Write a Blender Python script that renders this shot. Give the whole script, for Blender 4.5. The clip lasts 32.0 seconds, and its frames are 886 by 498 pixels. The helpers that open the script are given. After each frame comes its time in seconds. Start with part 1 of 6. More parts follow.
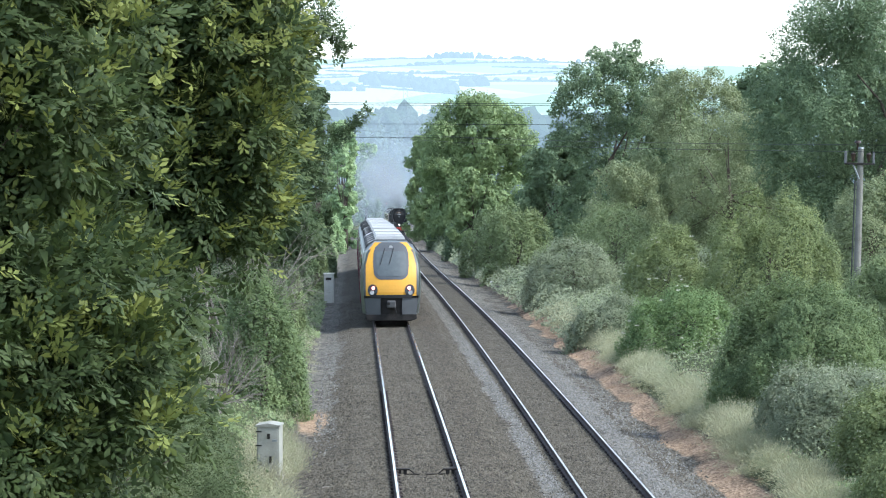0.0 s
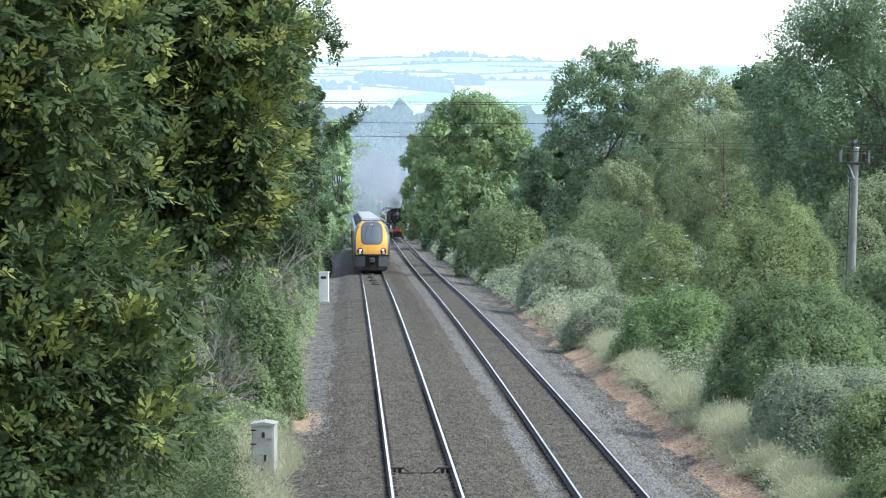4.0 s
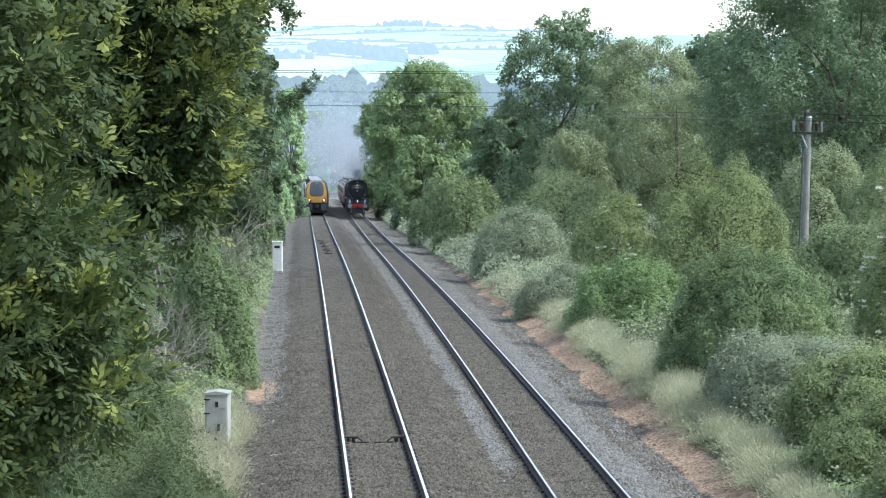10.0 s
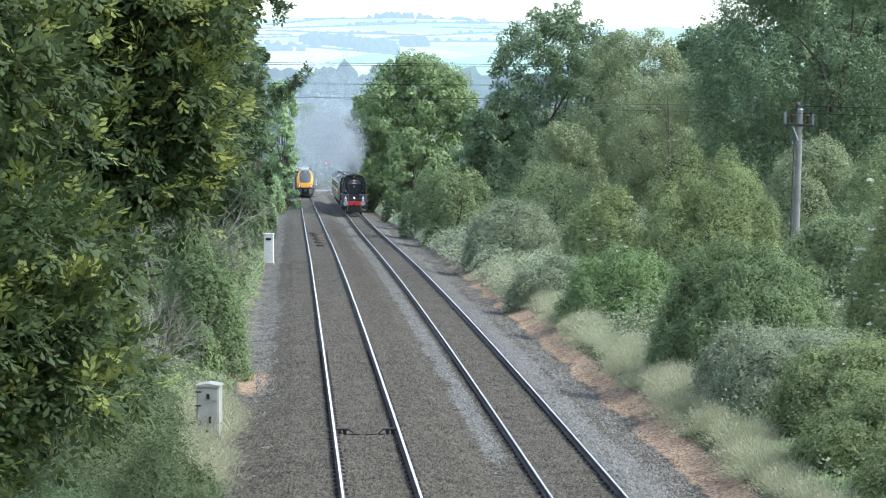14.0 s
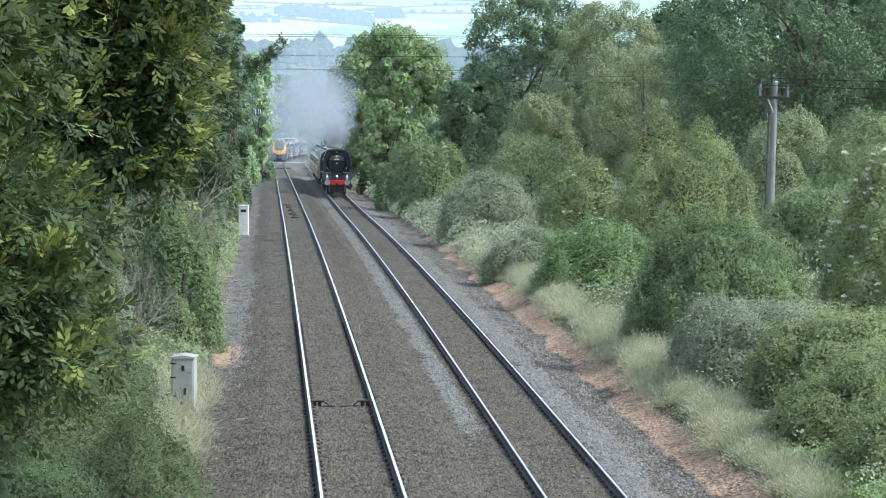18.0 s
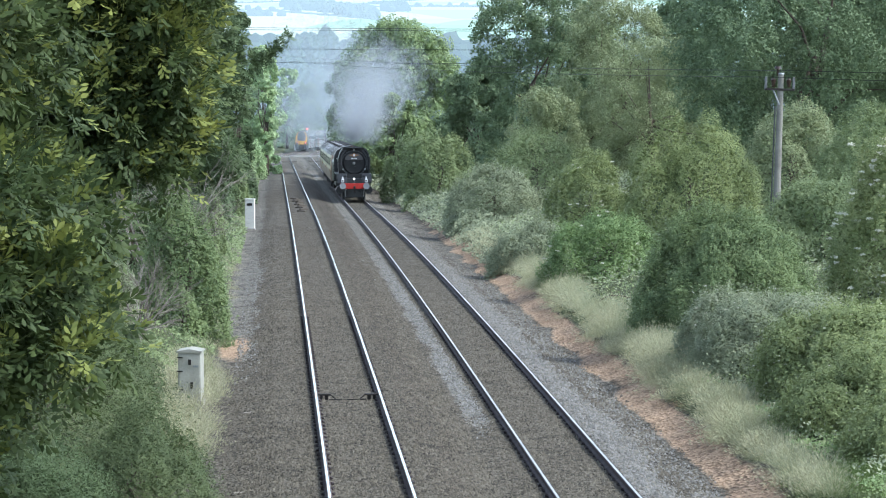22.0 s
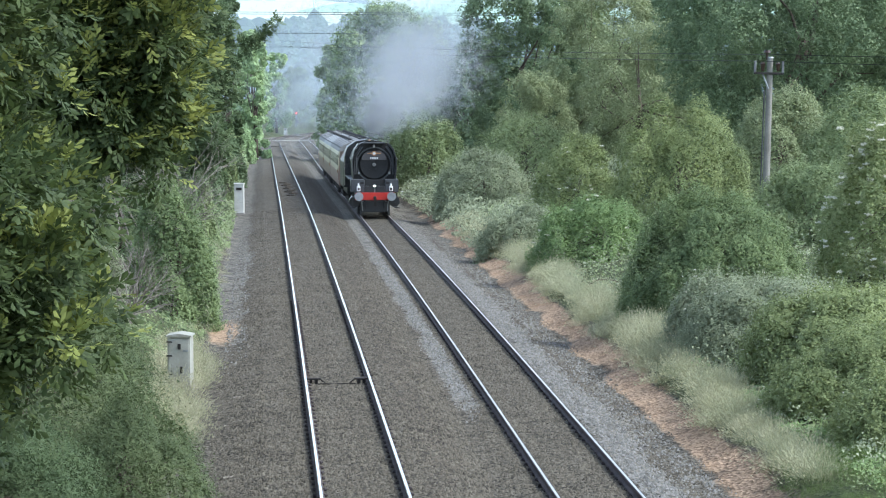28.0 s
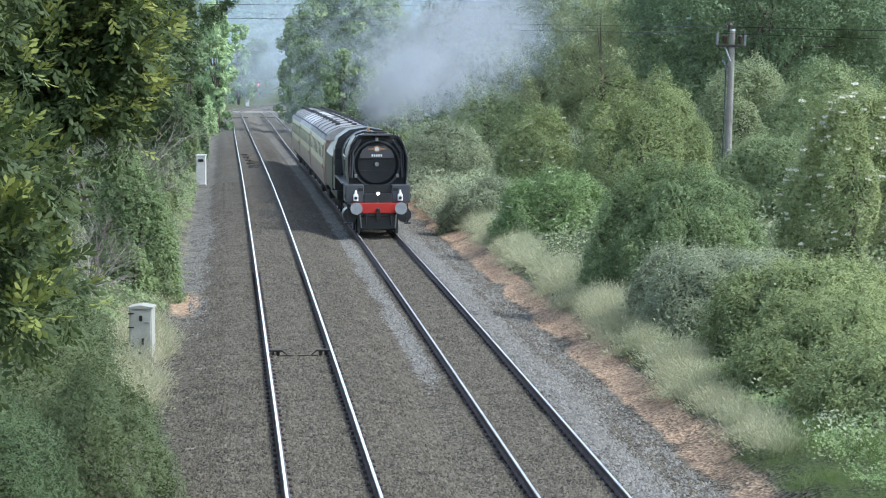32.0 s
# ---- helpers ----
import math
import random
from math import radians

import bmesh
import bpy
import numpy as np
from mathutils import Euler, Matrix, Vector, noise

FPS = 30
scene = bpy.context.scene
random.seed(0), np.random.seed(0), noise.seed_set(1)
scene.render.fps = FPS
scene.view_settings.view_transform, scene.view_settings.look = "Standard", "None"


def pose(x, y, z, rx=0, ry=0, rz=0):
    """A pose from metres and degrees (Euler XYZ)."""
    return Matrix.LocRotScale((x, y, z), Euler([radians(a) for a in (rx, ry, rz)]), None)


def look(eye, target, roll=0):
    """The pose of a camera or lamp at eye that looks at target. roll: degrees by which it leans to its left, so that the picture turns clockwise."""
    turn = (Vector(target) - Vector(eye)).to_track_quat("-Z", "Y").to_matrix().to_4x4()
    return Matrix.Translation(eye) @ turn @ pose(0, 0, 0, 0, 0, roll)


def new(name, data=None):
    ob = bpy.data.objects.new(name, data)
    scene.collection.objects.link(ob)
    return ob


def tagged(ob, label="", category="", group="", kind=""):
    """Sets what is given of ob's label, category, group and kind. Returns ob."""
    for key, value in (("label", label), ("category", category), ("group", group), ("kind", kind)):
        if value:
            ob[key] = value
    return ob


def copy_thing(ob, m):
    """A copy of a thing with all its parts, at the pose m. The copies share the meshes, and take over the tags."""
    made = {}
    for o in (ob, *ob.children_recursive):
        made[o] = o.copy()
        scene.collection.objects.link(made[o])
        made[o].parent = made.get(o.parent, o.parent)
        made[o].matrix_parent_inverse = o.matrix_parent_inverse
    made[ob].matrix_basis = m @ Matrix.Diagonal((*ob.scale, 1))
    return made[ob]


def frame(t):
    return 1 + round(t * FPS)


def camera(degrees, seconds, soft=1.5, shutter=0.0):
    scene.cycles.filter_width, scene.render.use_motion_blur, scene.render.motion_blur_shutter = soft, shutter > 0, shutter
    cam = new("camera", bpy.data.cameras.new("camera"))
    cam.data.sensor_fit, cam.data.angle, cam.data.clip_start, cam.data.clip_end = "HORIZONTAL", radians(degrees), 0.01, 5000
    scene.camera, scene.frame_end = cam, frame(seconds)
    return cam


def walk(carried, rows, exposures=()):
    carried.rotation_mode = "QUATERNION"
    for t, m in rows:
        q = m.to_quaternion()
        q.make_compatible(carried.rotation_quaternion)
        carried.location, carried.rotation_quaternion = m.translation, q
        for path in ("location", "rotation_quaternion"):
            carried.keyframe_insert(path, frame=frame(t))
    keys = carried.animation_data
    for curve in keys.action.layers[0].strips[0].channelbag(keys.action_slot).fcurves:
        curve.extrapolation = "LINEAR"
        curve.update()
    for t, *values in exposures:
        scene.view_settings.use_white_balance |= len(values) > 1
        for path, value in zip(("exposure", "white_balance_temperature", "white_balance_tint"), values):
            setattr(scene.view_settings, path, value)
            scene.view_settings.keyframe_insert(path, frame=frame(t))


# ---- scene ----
# ---- camera: one fixed eye on a bridge over the line, panning by hand ----
EYE = (0.0, 0.0, 7.38)
TURNS = [
    (0, 87.962, 0.163, -1.907), (0.5, 87.977, 0.203, -2.022), (1, 88.014, 0.136, -1.944), (1.5, 88.136, 0.088, -1.771),
    (2, 88.075, 0.160, -1.955), (2.5, 88.055, 0.159, -1.947), (3, 87.975, 0.114, -1.914), (3.5, 87.968, 0.092, -1.902),
    (5.5, 87.821, -0.067, -2.518), (6, 87.868, -0.105, -2.437), (6.5, 87.709, -0.092, -2.519), (7, 87.554, -0.045, -2.619),
    (7.5, 87.518, -0.025, -2.695), (8, 87.483, -0.033, -2.779), (8.5, 87.526, 0.010, -2.707), (9, 87.307, 0.034, -2.806),
    (9.5, 87.234, 0.037, -2.901), (10, 87.289, 0.023, -2.987), (10.5, 87.398, 0.023, -3.005), (11, 87.635, 0.021, -2.986),
    (11.5, 87.640, -0.069, -2.958), (12, 87.728, 0.013, -2.961), (12.5, 87.607, -0.009, -2.948), (13, 87.398, 0.023, -3.005),
    (13.5, 87.320, -0.016, -3.055), (14, 87.124, 0.012, -3.169), (14.5, 87.127, -0.051, -3.308), (16.5, 86.760, -0.132, -3.595),
    (17, 86.638, -0.089, -3.672), (17.5, 86.581, -0.116, -3.661), (18, 86.531, -0.074, -3.692), (18.5, 86.411, -0.001, -3.727),
    (19, 86.539, 0.006, -3.638), (19.5, 86.607, 0.106, -3.477), (20, 86.679, 0.096, -3.508), (20.5, 86.661, 0.085, -3.570),
    (21, 86.575, 0.016, -3.619), (21.5, 86.476, 0.082, -3.617), (22, 86.385, 0.119, -3.571), (22.5, 86.268, 0.152, -3.572),
    (23, 86.174, 0.149, -3.624), (23.5, 86.280, 0.109, -3.658), (24, 86.407, 0.138, -3.665), (24.5, 86.359, 0.148, -3.646),
    (25, 86.205, 0.084, -3.590), (25.5, 86.106, 0.147, -3.574), (27.5, 86.034, 0.183, -3.658), (28, 86.051, 0.158, -3.797),
    (28.5, 86.041, 0.098, -3.904), (29, 85.947, 0.122, -3.997), (29.5, 85.789, 0.141, -4.112), (30, 85.597, 0.078, -4.222),
    (30.5, 85.498, 0.123, -4.314), (31, 85.377, 0.080, -4.388), (31.5, 85.434, 0.055, -4.432), (32, 85.457, 0.030, -4.591),
]
cam = camera(18.555, 32.0, soft=1.1)
walk(cam, [(t, pose(*EYE, rx, ry, rz)) for t, rx, ry, rz in TURNS],
     exposures=[(0, 1.5, 5950, 7), (32, 1.5, 5950, 7)])

# ---- light: bright, thin overcast ----
world = bpy.data.worlds.new("sky")
scene.world = world
world.use_nodes = True
wn = world.node_tree.nodes
sky = wn.new("ShaderNodeTexSky")
sky.sky_type = "NISHITA"
sky.sun_disc = False
sky.sun_elevation = radians(48)
sky.sun_rotation = radians(106)
sky.air_density, sky.dust_density, sky.ozone_density = 1.0, 1.0, 1.0
wn["Background"].inputs["Strength"].default_value = 0.146
veil = wn.new("ShaderNodeHueSaturation")
veil.inputs["Saturation"].default_value = 0.65
world.node_tree.links.new(sky.outputs[0], veil.inputs["Color"])
world.node_tree.links.new(veil.outputs[0], wn["Background"].inputs["Color"])
sun_data = bpy.data.lights.new("sun", "SUN")
sun_data.energy, sun_data.angle, sun_data.color = 1.6, radians(12), (1.0, 0.965, 0.90)
sun = new("sun", sun_data)
sun.matrix_world = look((60 * math.sin(radians(106)), 60 * math.cos(radians(106)), 60 * math.tan(radians(48))), (0, 0, 0))


# ---- materials ----
def mat(name, base, second=None, rough=0.8, metal=0.0, scale=6.0, fine=60.0, bump=0.2, spread=0.35,
        island=0.0, translucent=0.0, emit=None, emit_strength=0.0, alpha=1.0, spec=0.4, low=0.55, high=0.95):
    """Two scales of noise between two colours, with fine relief."""
    m = bpy.data.materials.new(name)
    m.use_nodes = True
    nt = m.node_tree
    n, link = nt.nodes, nt.links.new
    b = n["Principled BSDF"]
    second = second or tuple(c * (1 - spread) for c in base)
    co = n.new("ShaderNodeTexCoord")
    big = n.new("ShaderNodeTexNoise")
    big.inputs["Scale"].default_value, big.inputs["Detail"].default_value = scale, 5
    small = n.new("ShaderNodeTexNoise")
    small.inputs["Scale"].default_value, small.inputs["Detail"].default_value = fine, 3
    link(co.outputs["Object"], big.inputs["Vector"])
    link(co.outputs["Object"], small.inputs["Vector"])
    add = n.new("ShaderNodeMath")
    add.operation = "MULTIPLY_ADD"
    link(small.outputs["Fac"], add.inputs[0])
    add.inputs[1].default_value = 0.5
    link(big.outputs["Fac"], add.inputs[2])
    last = add.outputs[0]
    if island:
        geo = n.new("ShaderNodeNewGeometry")
        mix = n.new("ShaderNodeMath")
        mix.operation = "MULTIPLY_ADD"
        link(geo.outputs["Random Per Island"], mix.inputs[0])
        mix.inputs[1].default_value = island
        link(last, mix.inputs[2])
        last = mix.outputs[0]
    ramp = n.new("ShaderNodeMapRange")
    ramp.inputs["From Min"].default_value = low
    ramp.inputs["From Max"].default_value = high + island
    link(last, ramp.inputs["Value"])
    col = n.new("ShaderNodeMix")
    col.data_type = "RGBA"
    link(ramp.outputs[0], col.inputs["Factor"])
    col.inputs[6].default_value = (*second, 1)
    col.inputs[7].default_value = (*base, 1)
    link(col.outputs[2], b.inputs["Base Color"])
    b.inputs["Roughness"].default_value, b.inputs["Metallic"].default_value = rough, metal
    b.inputs["Specular IOR Level"].default_value = spec
    b.inputs["Alpha"].default_value = alpha
    if bump:
        bp = n.new("ShaderNodeBump")
        bp.inputs["Strength"].default_value, bp.inputs["Distance"].default_value = bump, 0.02
        link(small.outputs["Fac"], bp.inputs["Height"])
        link(bp.outputs[0], b.inputs["Normal"])
    if emit:
        b.inputs["Emission Color"].default_value = (*emit, 1)
        b.inputs["Emission Strength"].default_value = emit_strength
    if translucent:
        tr = n.new("ShaderNodeBsdfTranslucent")
        link(col.outputs[2], tr.inputs["Color"])
        ms = n.new("ShaderNodeMixShader")
        ms.inputs[0].default_value = translucent
        link(b.outputs[0], ms.inputs[1])
        link(tr.outputs[0], ms.inputs[2])
        link(ms.outputs[0], n["Material Output"].inputs["Surface"])
    return m


def leaf_mat(name, light, dark):
    return mat(name, light, dark, rough=0.65, scale=0.55, fine=1.6, bump=0, island=0.4, translucent=0.3, spec=0.3)


LEAF_OAK = leaf_mat("oak_leaf", (0.095, 0.130, 0.040), (0.031, 0.052, 0.019))
LEAF_YOUNG = leaf_mat("young_oak_leaf", (0.29, 0.315, 0.08), (0.14, 0.175, 0.045))
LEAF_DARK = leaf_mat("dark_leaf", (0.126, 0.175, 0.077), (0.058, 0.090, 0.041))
LEAF_MID = leaf_mat("mid_leaf", (0.338, 0.398, 0.189), (0.143, 0.195, 0.093))
LEAF_FRESH = leaf_mat("fresh_leaf", (0.297, 0.402, 0.163), (0.122, 0.191, 0.075))
LEAF_WILLOW = leaf_mat("willow_leaf", (0.162, 0.200, 0.085), (0.055, 0.083, 0.037))
LEAF_GREY = leaf_mat("grey_leaf", (0.383, 0.421, 0.262), (0.176, 0.209, 0.129))
# Olive leaf, with some aerial blue mixed into it for haze.
LEAF_OLIVE = leaf_mat("olive_leaf", (0.344, 0.387, 0.205), (0.184, 0.224, 0.116))
LEAF_ELDER = leaf_mat("elder_leaf", (0.40, 0.43, 0.20), (0.15, 0.21, 0.08))
# Dark leaf lightened and blued for the haze past about 140 m.
LEAF_DARK_HAZED = leaf_mat("hazed_dark_leaf", (0.227, 0.299, 0.159), (0.113, 0.163, 0.087))
LEAF_HAW = leaf_mat("hawthorn_leaf", (0.358, 0.407, 0.174), (0.140, 0.186, 0.076))
LEAF_THORN = leaf_mat("thorn_leaf", (0.273, 0.345, 0.152), (0.112, 0.165, 0.076))
# Far leaves: the distance haze is put into these two base colours.
LEAF_FAR = leaf_mat("hazed_maple_leaf", (0.33, 0.41, 0.185), (0.165, 0.235, 0.105))
LEAF_PALE = leaf_mat("hazed_pale_leaf", (0.499, 0.612, 0.337), (0.289, 0.408, 0.209))
BLADE_PALE = leaf_mat("pale_blade", (0.575, 0.540, 0.356), (0.310, 0.333, 0.184))
BLADE_GREEN = leaf_mat("green_blade", (0.20, 0.27, 0.075), (0.10, 0.16, 0.05))
PETAL = leaf_mat("petal", (0.7, 0.69, 0.58), (0.55, 0.54, 0.42))
BARK = mat("bark", (0.13, 0.10, 0.075), (0.06, 0.045, 0.035), scale=4, fine=40, bump=0.6)
DEADWOOD = mat("dead_wood", (0.30, 0.27, 0.23), (0.16, 0.14, 0.12), scale=4, fine=40, bump=0.4)

# ---- helpers for building ----


def mesh_object(name, verts, faces, material, parent=None, label=""):
    me = bpy.data.meshes.new(name)
    me.from_pydata(verts, [], faces)
    me.materials.append(material)
    ob = new(name, me)
    ob.parent = parent
    if label:
        ob["label"] = label
    return ob


def part(name, bm, material, parent=None, label="", smooth=False):
    me = bpy.data.meshes.new(name)
    if smooth:
        for fc in bm.faces:
            fc.smooth = True
    bm.to_mesh(me)
    bm.free()
    me.materials.append(material)
    ob = new(name, me)
    ob.parent = parent
    if label:
        ob["label"] = label
    return ob


def thing(name, m, label, category, group="", kind=""):
    ob = new(name)
    ob.empty_display_size = 0.3
    ob.matrix_basis = m
    return tagged(ob, label, category, group, kind)


def add_box(bm, x0, x1, y0, y1, z0, z1, bevel=0.0):
    vs = [bm.verts.new(p) for p in ((x0, y0, z0), (x1, y0, z0), (x1, y1, z0), (x0, y1, z0), (x0, y0, z1), (x1, y0, z1), (x1, y1, z1), (x0, y1, z1))]
    fs = [bm.faces.new([vs[i] for i in q]) for q in ((3, 2, 1, 0), (4, 5, 6, 7), (0, 1, 5, 4), (1, 2, 6, 5), (2, 3, 7, 6), (3, 0, 4, 7))]
    if bevel:
        es = list({e for fc in fs for e in fc.edges})
        bmesh.ops.bevel(bm, geom=es, offset=bevel, segments=2, affect="EDGES", profile=0.5)


def box(x0, x1, y0, y1, z0, z1, bevel=0.0):
    bm = bmesh.new()
    add_box(bm, x0, x1, y0, y1, z0, z1, bevel)
    return bm


def add_tube(bm, a, b, ra, rb, n=8, caps=True):
    a, b = Vector(a), Vector(b)
    q = (b - a).to_track_quat("Z", "Y")
    rings = []
    for p, r in ((a, ra), (b, rb)):
        rings.append([bm.verts.new(p + q @ Vector((r * math.cos(k * math.tau / n), r * math.sin(k * math.tau / n), 0))) for k in range(n)])
    for k in range(n):
        bm.faces.new((rings[0][k], rings[0][(k + 1) % n], rings[1][(k + 1) % n], rings[1][k]))
    if caps:
        bm.faces.new(rings[0][::-1])
        bm.faces.new(rings[1])


def tube(a, b, ra, rb=None, n=12):
    bm = bmesh.new()
    add_tube(bm, a, b, ra, ra if rb is None else rb, n)
    return bm


def add_prism(bm, outline, y0, y1):
    """Solid with an outline in x and z, between two values of y."""
    a = [bm.verts.new((x, y0, z)) for x, z in outline]
    b = [bm.verts.new((x, y1, z)) for x, z in outline]
    n = len(outline)
    for k in range(n):
        bm.faces.new((a[k], a[(k + 1) % n], b[(k + 1) % n], b[k]))
    bm.faces.new(a[::-1])
    bm.faces.new(b)
    bmesh.ops.recalc_face_normals(bm, faces=bm.faces)


def prism(outline, y0, y1):
    bm = bmesh.new()
    add_prism(bm, outline, y0, y1)
    return bm


# ---- the plan: line of the railway, height of the land ----
LEFT_TRACK, RIGHT_TRACK, RIGHT_DROP = 1.70, 5.90, 0.28


def rail_z(y):
    """Height of the rail tops: level, then over a crest and downhill."""
    y = min(y, 900.0)
    if y < 60:
        return 0.0
    if y < 170:
        return -0.5 * 0.016 / 110 * (y - 60) ** 2
    return -0.88 - 0.0165 * (y - 170)


def bend(y):
    """The line swings to the right beyond the crest."""
    return 0.0 if y < 430 else (min(y, 1000) - 430) ** 2 / 2500 + max(0.0, y - 1000) * 0.45


def ease(a, b, v):
    k = min(1.0, max(0.0, (v - a) / (b - a)))
    return k * k * (3 - 2 * k)


def track_x(y, right):
    return bend(y) + (RIGHT_TRACK + 0.65 * ease(180, 420, y) if right else LEFT_TRACK)


def track_z(y, right):
    """Rail tops; the second line lies a little lower."""
    return rail_z(y) - (RIGHT_DROP * (1 - ease(150, 420, y)) if right else 0.0)


def track_pose(y, right):
    """A pose on a track, with its y axis along the line, away from the bridge."""
    e = 2.0
    dx = (track_x(y + e, right) - track_x(y - e, right)) / (2 * e)
    dz = (track_z(y + e, right) - track_z(y - e, right)) / (2 * e)
    return pose(track_x(y, right), y, track_z(y, right), math.degrees(math.atan(dz)), 0, -math.degrees(math.atan(dx)))


def lerp_table(v, table):
    for (a, fa), (b, fb) in zip(table, table[1:]):
        if v <= b:
            return fa + (fb - fa) * max(0.0, (v - a) / (b - a))
    return table[-1][1]


SECTION = [(-40, 6.0), (-14, 4.2), (-7, 2.0), (-3.2, 0.15), (-1.6, -0.5), (-0.9, -0.45), (-0.1, -0.22), (0.6, -0.17), (3.0, -0.17), (3.6, -0.27),
           (4.3, -0.5), (4.75, -0.45), (7.1, -0.45), (7.8, -0.58), (8.6, -0.66), (9.2, -0.45), (9.8, -0.1), (12, 0.4), (16, 0.9), (24, 1.7), (60, 3.0)]


def land(x, y):
    """Height of the ground."""
    u = x - bend(y)
    s = lerp_table(u, SECTION)
    cut = 1.0 - 0.75 * ease(300, 480, y)
    if s > 0:
        s *= cut
    rough_ = noise.noise(Vector((x * 0.9, y * 0.4, 0))) * 0.02 * (1 - ease(55, 95, y))
    if u < -1.2 or u > 8.8:
        rough_ += noise.noise(Vector((x * 0.15, y * 0.15, 7))) * 0.3 * ease(0, 6, max(-1.2 - u, u - 8.8)) * (1 - 0.8 * ease(90, 160, y))
    return rail_z(y) + s + rough_

# ---- ground: one sheet ----
def ground_material():
    m = bpy.data.materials.new("ground")
    m.use_nodes = True
    nt = m.node_tree
    n, link = nt.nodes, nt.links.new
    b = n["Principled BSDF"]
    b.inputs["Roughness"].default_value = 0.95
    b.inputs["Specular IOR Level"].default_value = 0.2
    co = n.new("ShaderNodeTexCoord")
    at = n.new("ShaderNodeVertexColor")
    at.layer_name = "zone"
    sep = n.new("ShaderNodeSeparateColor")
    link(at.outputs["Color"], sep.inputs[0])
    stones = n.new("ShaderNodeTexVoronoi")
    stones.inputs["Scale"].default_value = 13
    link(co.outputs["Object"], stones.inputs["Vector"])
    wide = n.new("ShaderNodeTexNoise")
    wide.inputs["Scale"].default_value, wide.inputs["Detail"].default_value = 1.1, 10
    link(co.outputs["Object"], wide.inputs["Vector"])
    bw = n.new("ShaderNodeSeparateColor")
    link(stones.outputs["Color"], bw.inputs[0])
    val = n.new("ShaderNodeMath")
    val.operation = "MULTIPLY_ADD"
    link(bw.outputs[0], val.inputs[0])
    val.inputs[1].default_value = 1.05
    link(wide.outputs["Fac"], val.inputs[2])
    rng = n.new("ShaderNodeMapRange")
    rng.inputs["From Min"].default_value, rng.inputs["From Max"].default_value = 0.45, 1.4
    link(val.outputs[0], rng.inputs["Value"])

    def pair(dark, light):
        c = n.new("ShaderNodeMix")
        c.data_type = "RGBA"
        link(rng.outputs[0], c.inputs["Factor"])
        c.inputs[6].default_value, c.inputs[7].default_value = (*dark, 1), (*light, 1)
        return c.outputs[2]

    def over(under, top, weight):
        wsum = n.new("ShaderNodeMath")
        wsum.operation = "MULTIPLY_ADD"
        link(wide.outputs["Fac"], wsum.inputs[0])
        wsum.inputs[1].default_value = 0.8
        link(weight, wsum.inputs[2])
        k = n.new("ShaderNodeMapRange")
        k.inputs["From Min"].default_value, k.inputs["From Max"].default_value = 0.75, 1.05
        link(wsum.outputs[0], k.inputs["Value"])
        c = n.new("ShaderNodeMix")
        c.data_type = "RGBA"
        link(k.outputs[0], c.inputs["Factor"])
        link(under, c.inputs[6])
        link(top, c.inputs[7])
        return c.outputs[2]

    col = pair((0.011, 0.0095, 0.007), (0.137, 0.121, 0.092))
    col = over(col, pair((0.009, 0.0075, 0.0055), (0.105, 0.088, 0.066)), at.outputs["Alpha"])
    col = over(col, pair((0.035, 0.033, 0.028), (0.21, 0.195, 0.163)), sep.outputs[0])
    col = over(col, pair((0.17, 0.115, 0.075), (0.45, 0.315, 0.205)), sep.outputs[1])
    col = over(col, pair((0.035, 0.045, 0.02), (0.09, 0.105, 0.045)), sep.outputs[2])
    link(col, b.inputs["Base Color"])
    bp = n.new("ShaderNodeBump")
    bp.inputs["Strength"].default_value, bp.inputs["Distance"].default_value = 0.9, 0.06
    link(stones.outputs["Distance"], bp.inputs["Height"])
    link(bp.outputs[0], b.inputs["Normal"])
    return m


def steps(stops):
    out = []
    for a, b, d in stops:
        k = max(1, round((b - a) / d))
        out += [a + (b - a) * i / k for i in range(k)]
    return out + [stops[-1][1]]


def zone(u, y):
    """Weights of pale ballast, bare orange soil, grass."""
    w = noise.noise(Vector((u * 0.7, y * 0.25, 3))) * 0.35
    pale = max(ease(6.7, 6.9, u) * (1 - ease(7.4, 8.1, u + w)), ease(4.25, 4.5, u + w * 0.6) * (1 - ease(4.75, 4.95, u)) * ease(57, 64, y))
    pale = max(pale, ease(-0.3, -0.8, u + w) * ease(-2.0, -1.5, u) * 0.62 * ease(66, 80, y))
    pale = max(pale, 0.5 * ease(7.6, 8.0, u) * (1 - ease(8.6, 9.0, u + w)))
    # Paler with distance; the crest's pale crossing and bright light are painted in.
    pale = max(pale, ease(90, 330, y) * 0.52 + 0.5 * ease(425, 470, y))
    soil = ease(8.4, 8.8, u + w) * (1 - ease(9.3, 9.7, u + w)) * (0.8 + 0.5 * w) * (0.5 + 0.5 * ease(44, 54, y)) * (1 - 0.6 * ease(120, 170, y))
    soil = max(soil, ease(-1.9, -1.3, u) * (1 - ease(-0.9, -0.6, u)) * max(0.0, 1 - abs(y - 79) / 6))
    grass = max(ease(9.35, 9.8, u + w), ease(-1.3, -2.4, u + w))
    oil = ease(2.75, 3.0, u) * (1 - ease(3.75, 4.1, u + w)) * (0.8 + w) + 0.45 * ease(1.2, 1.45, u) * (1 - ease(1.95, 2.2, u))
    return pale, soil, grass, oil


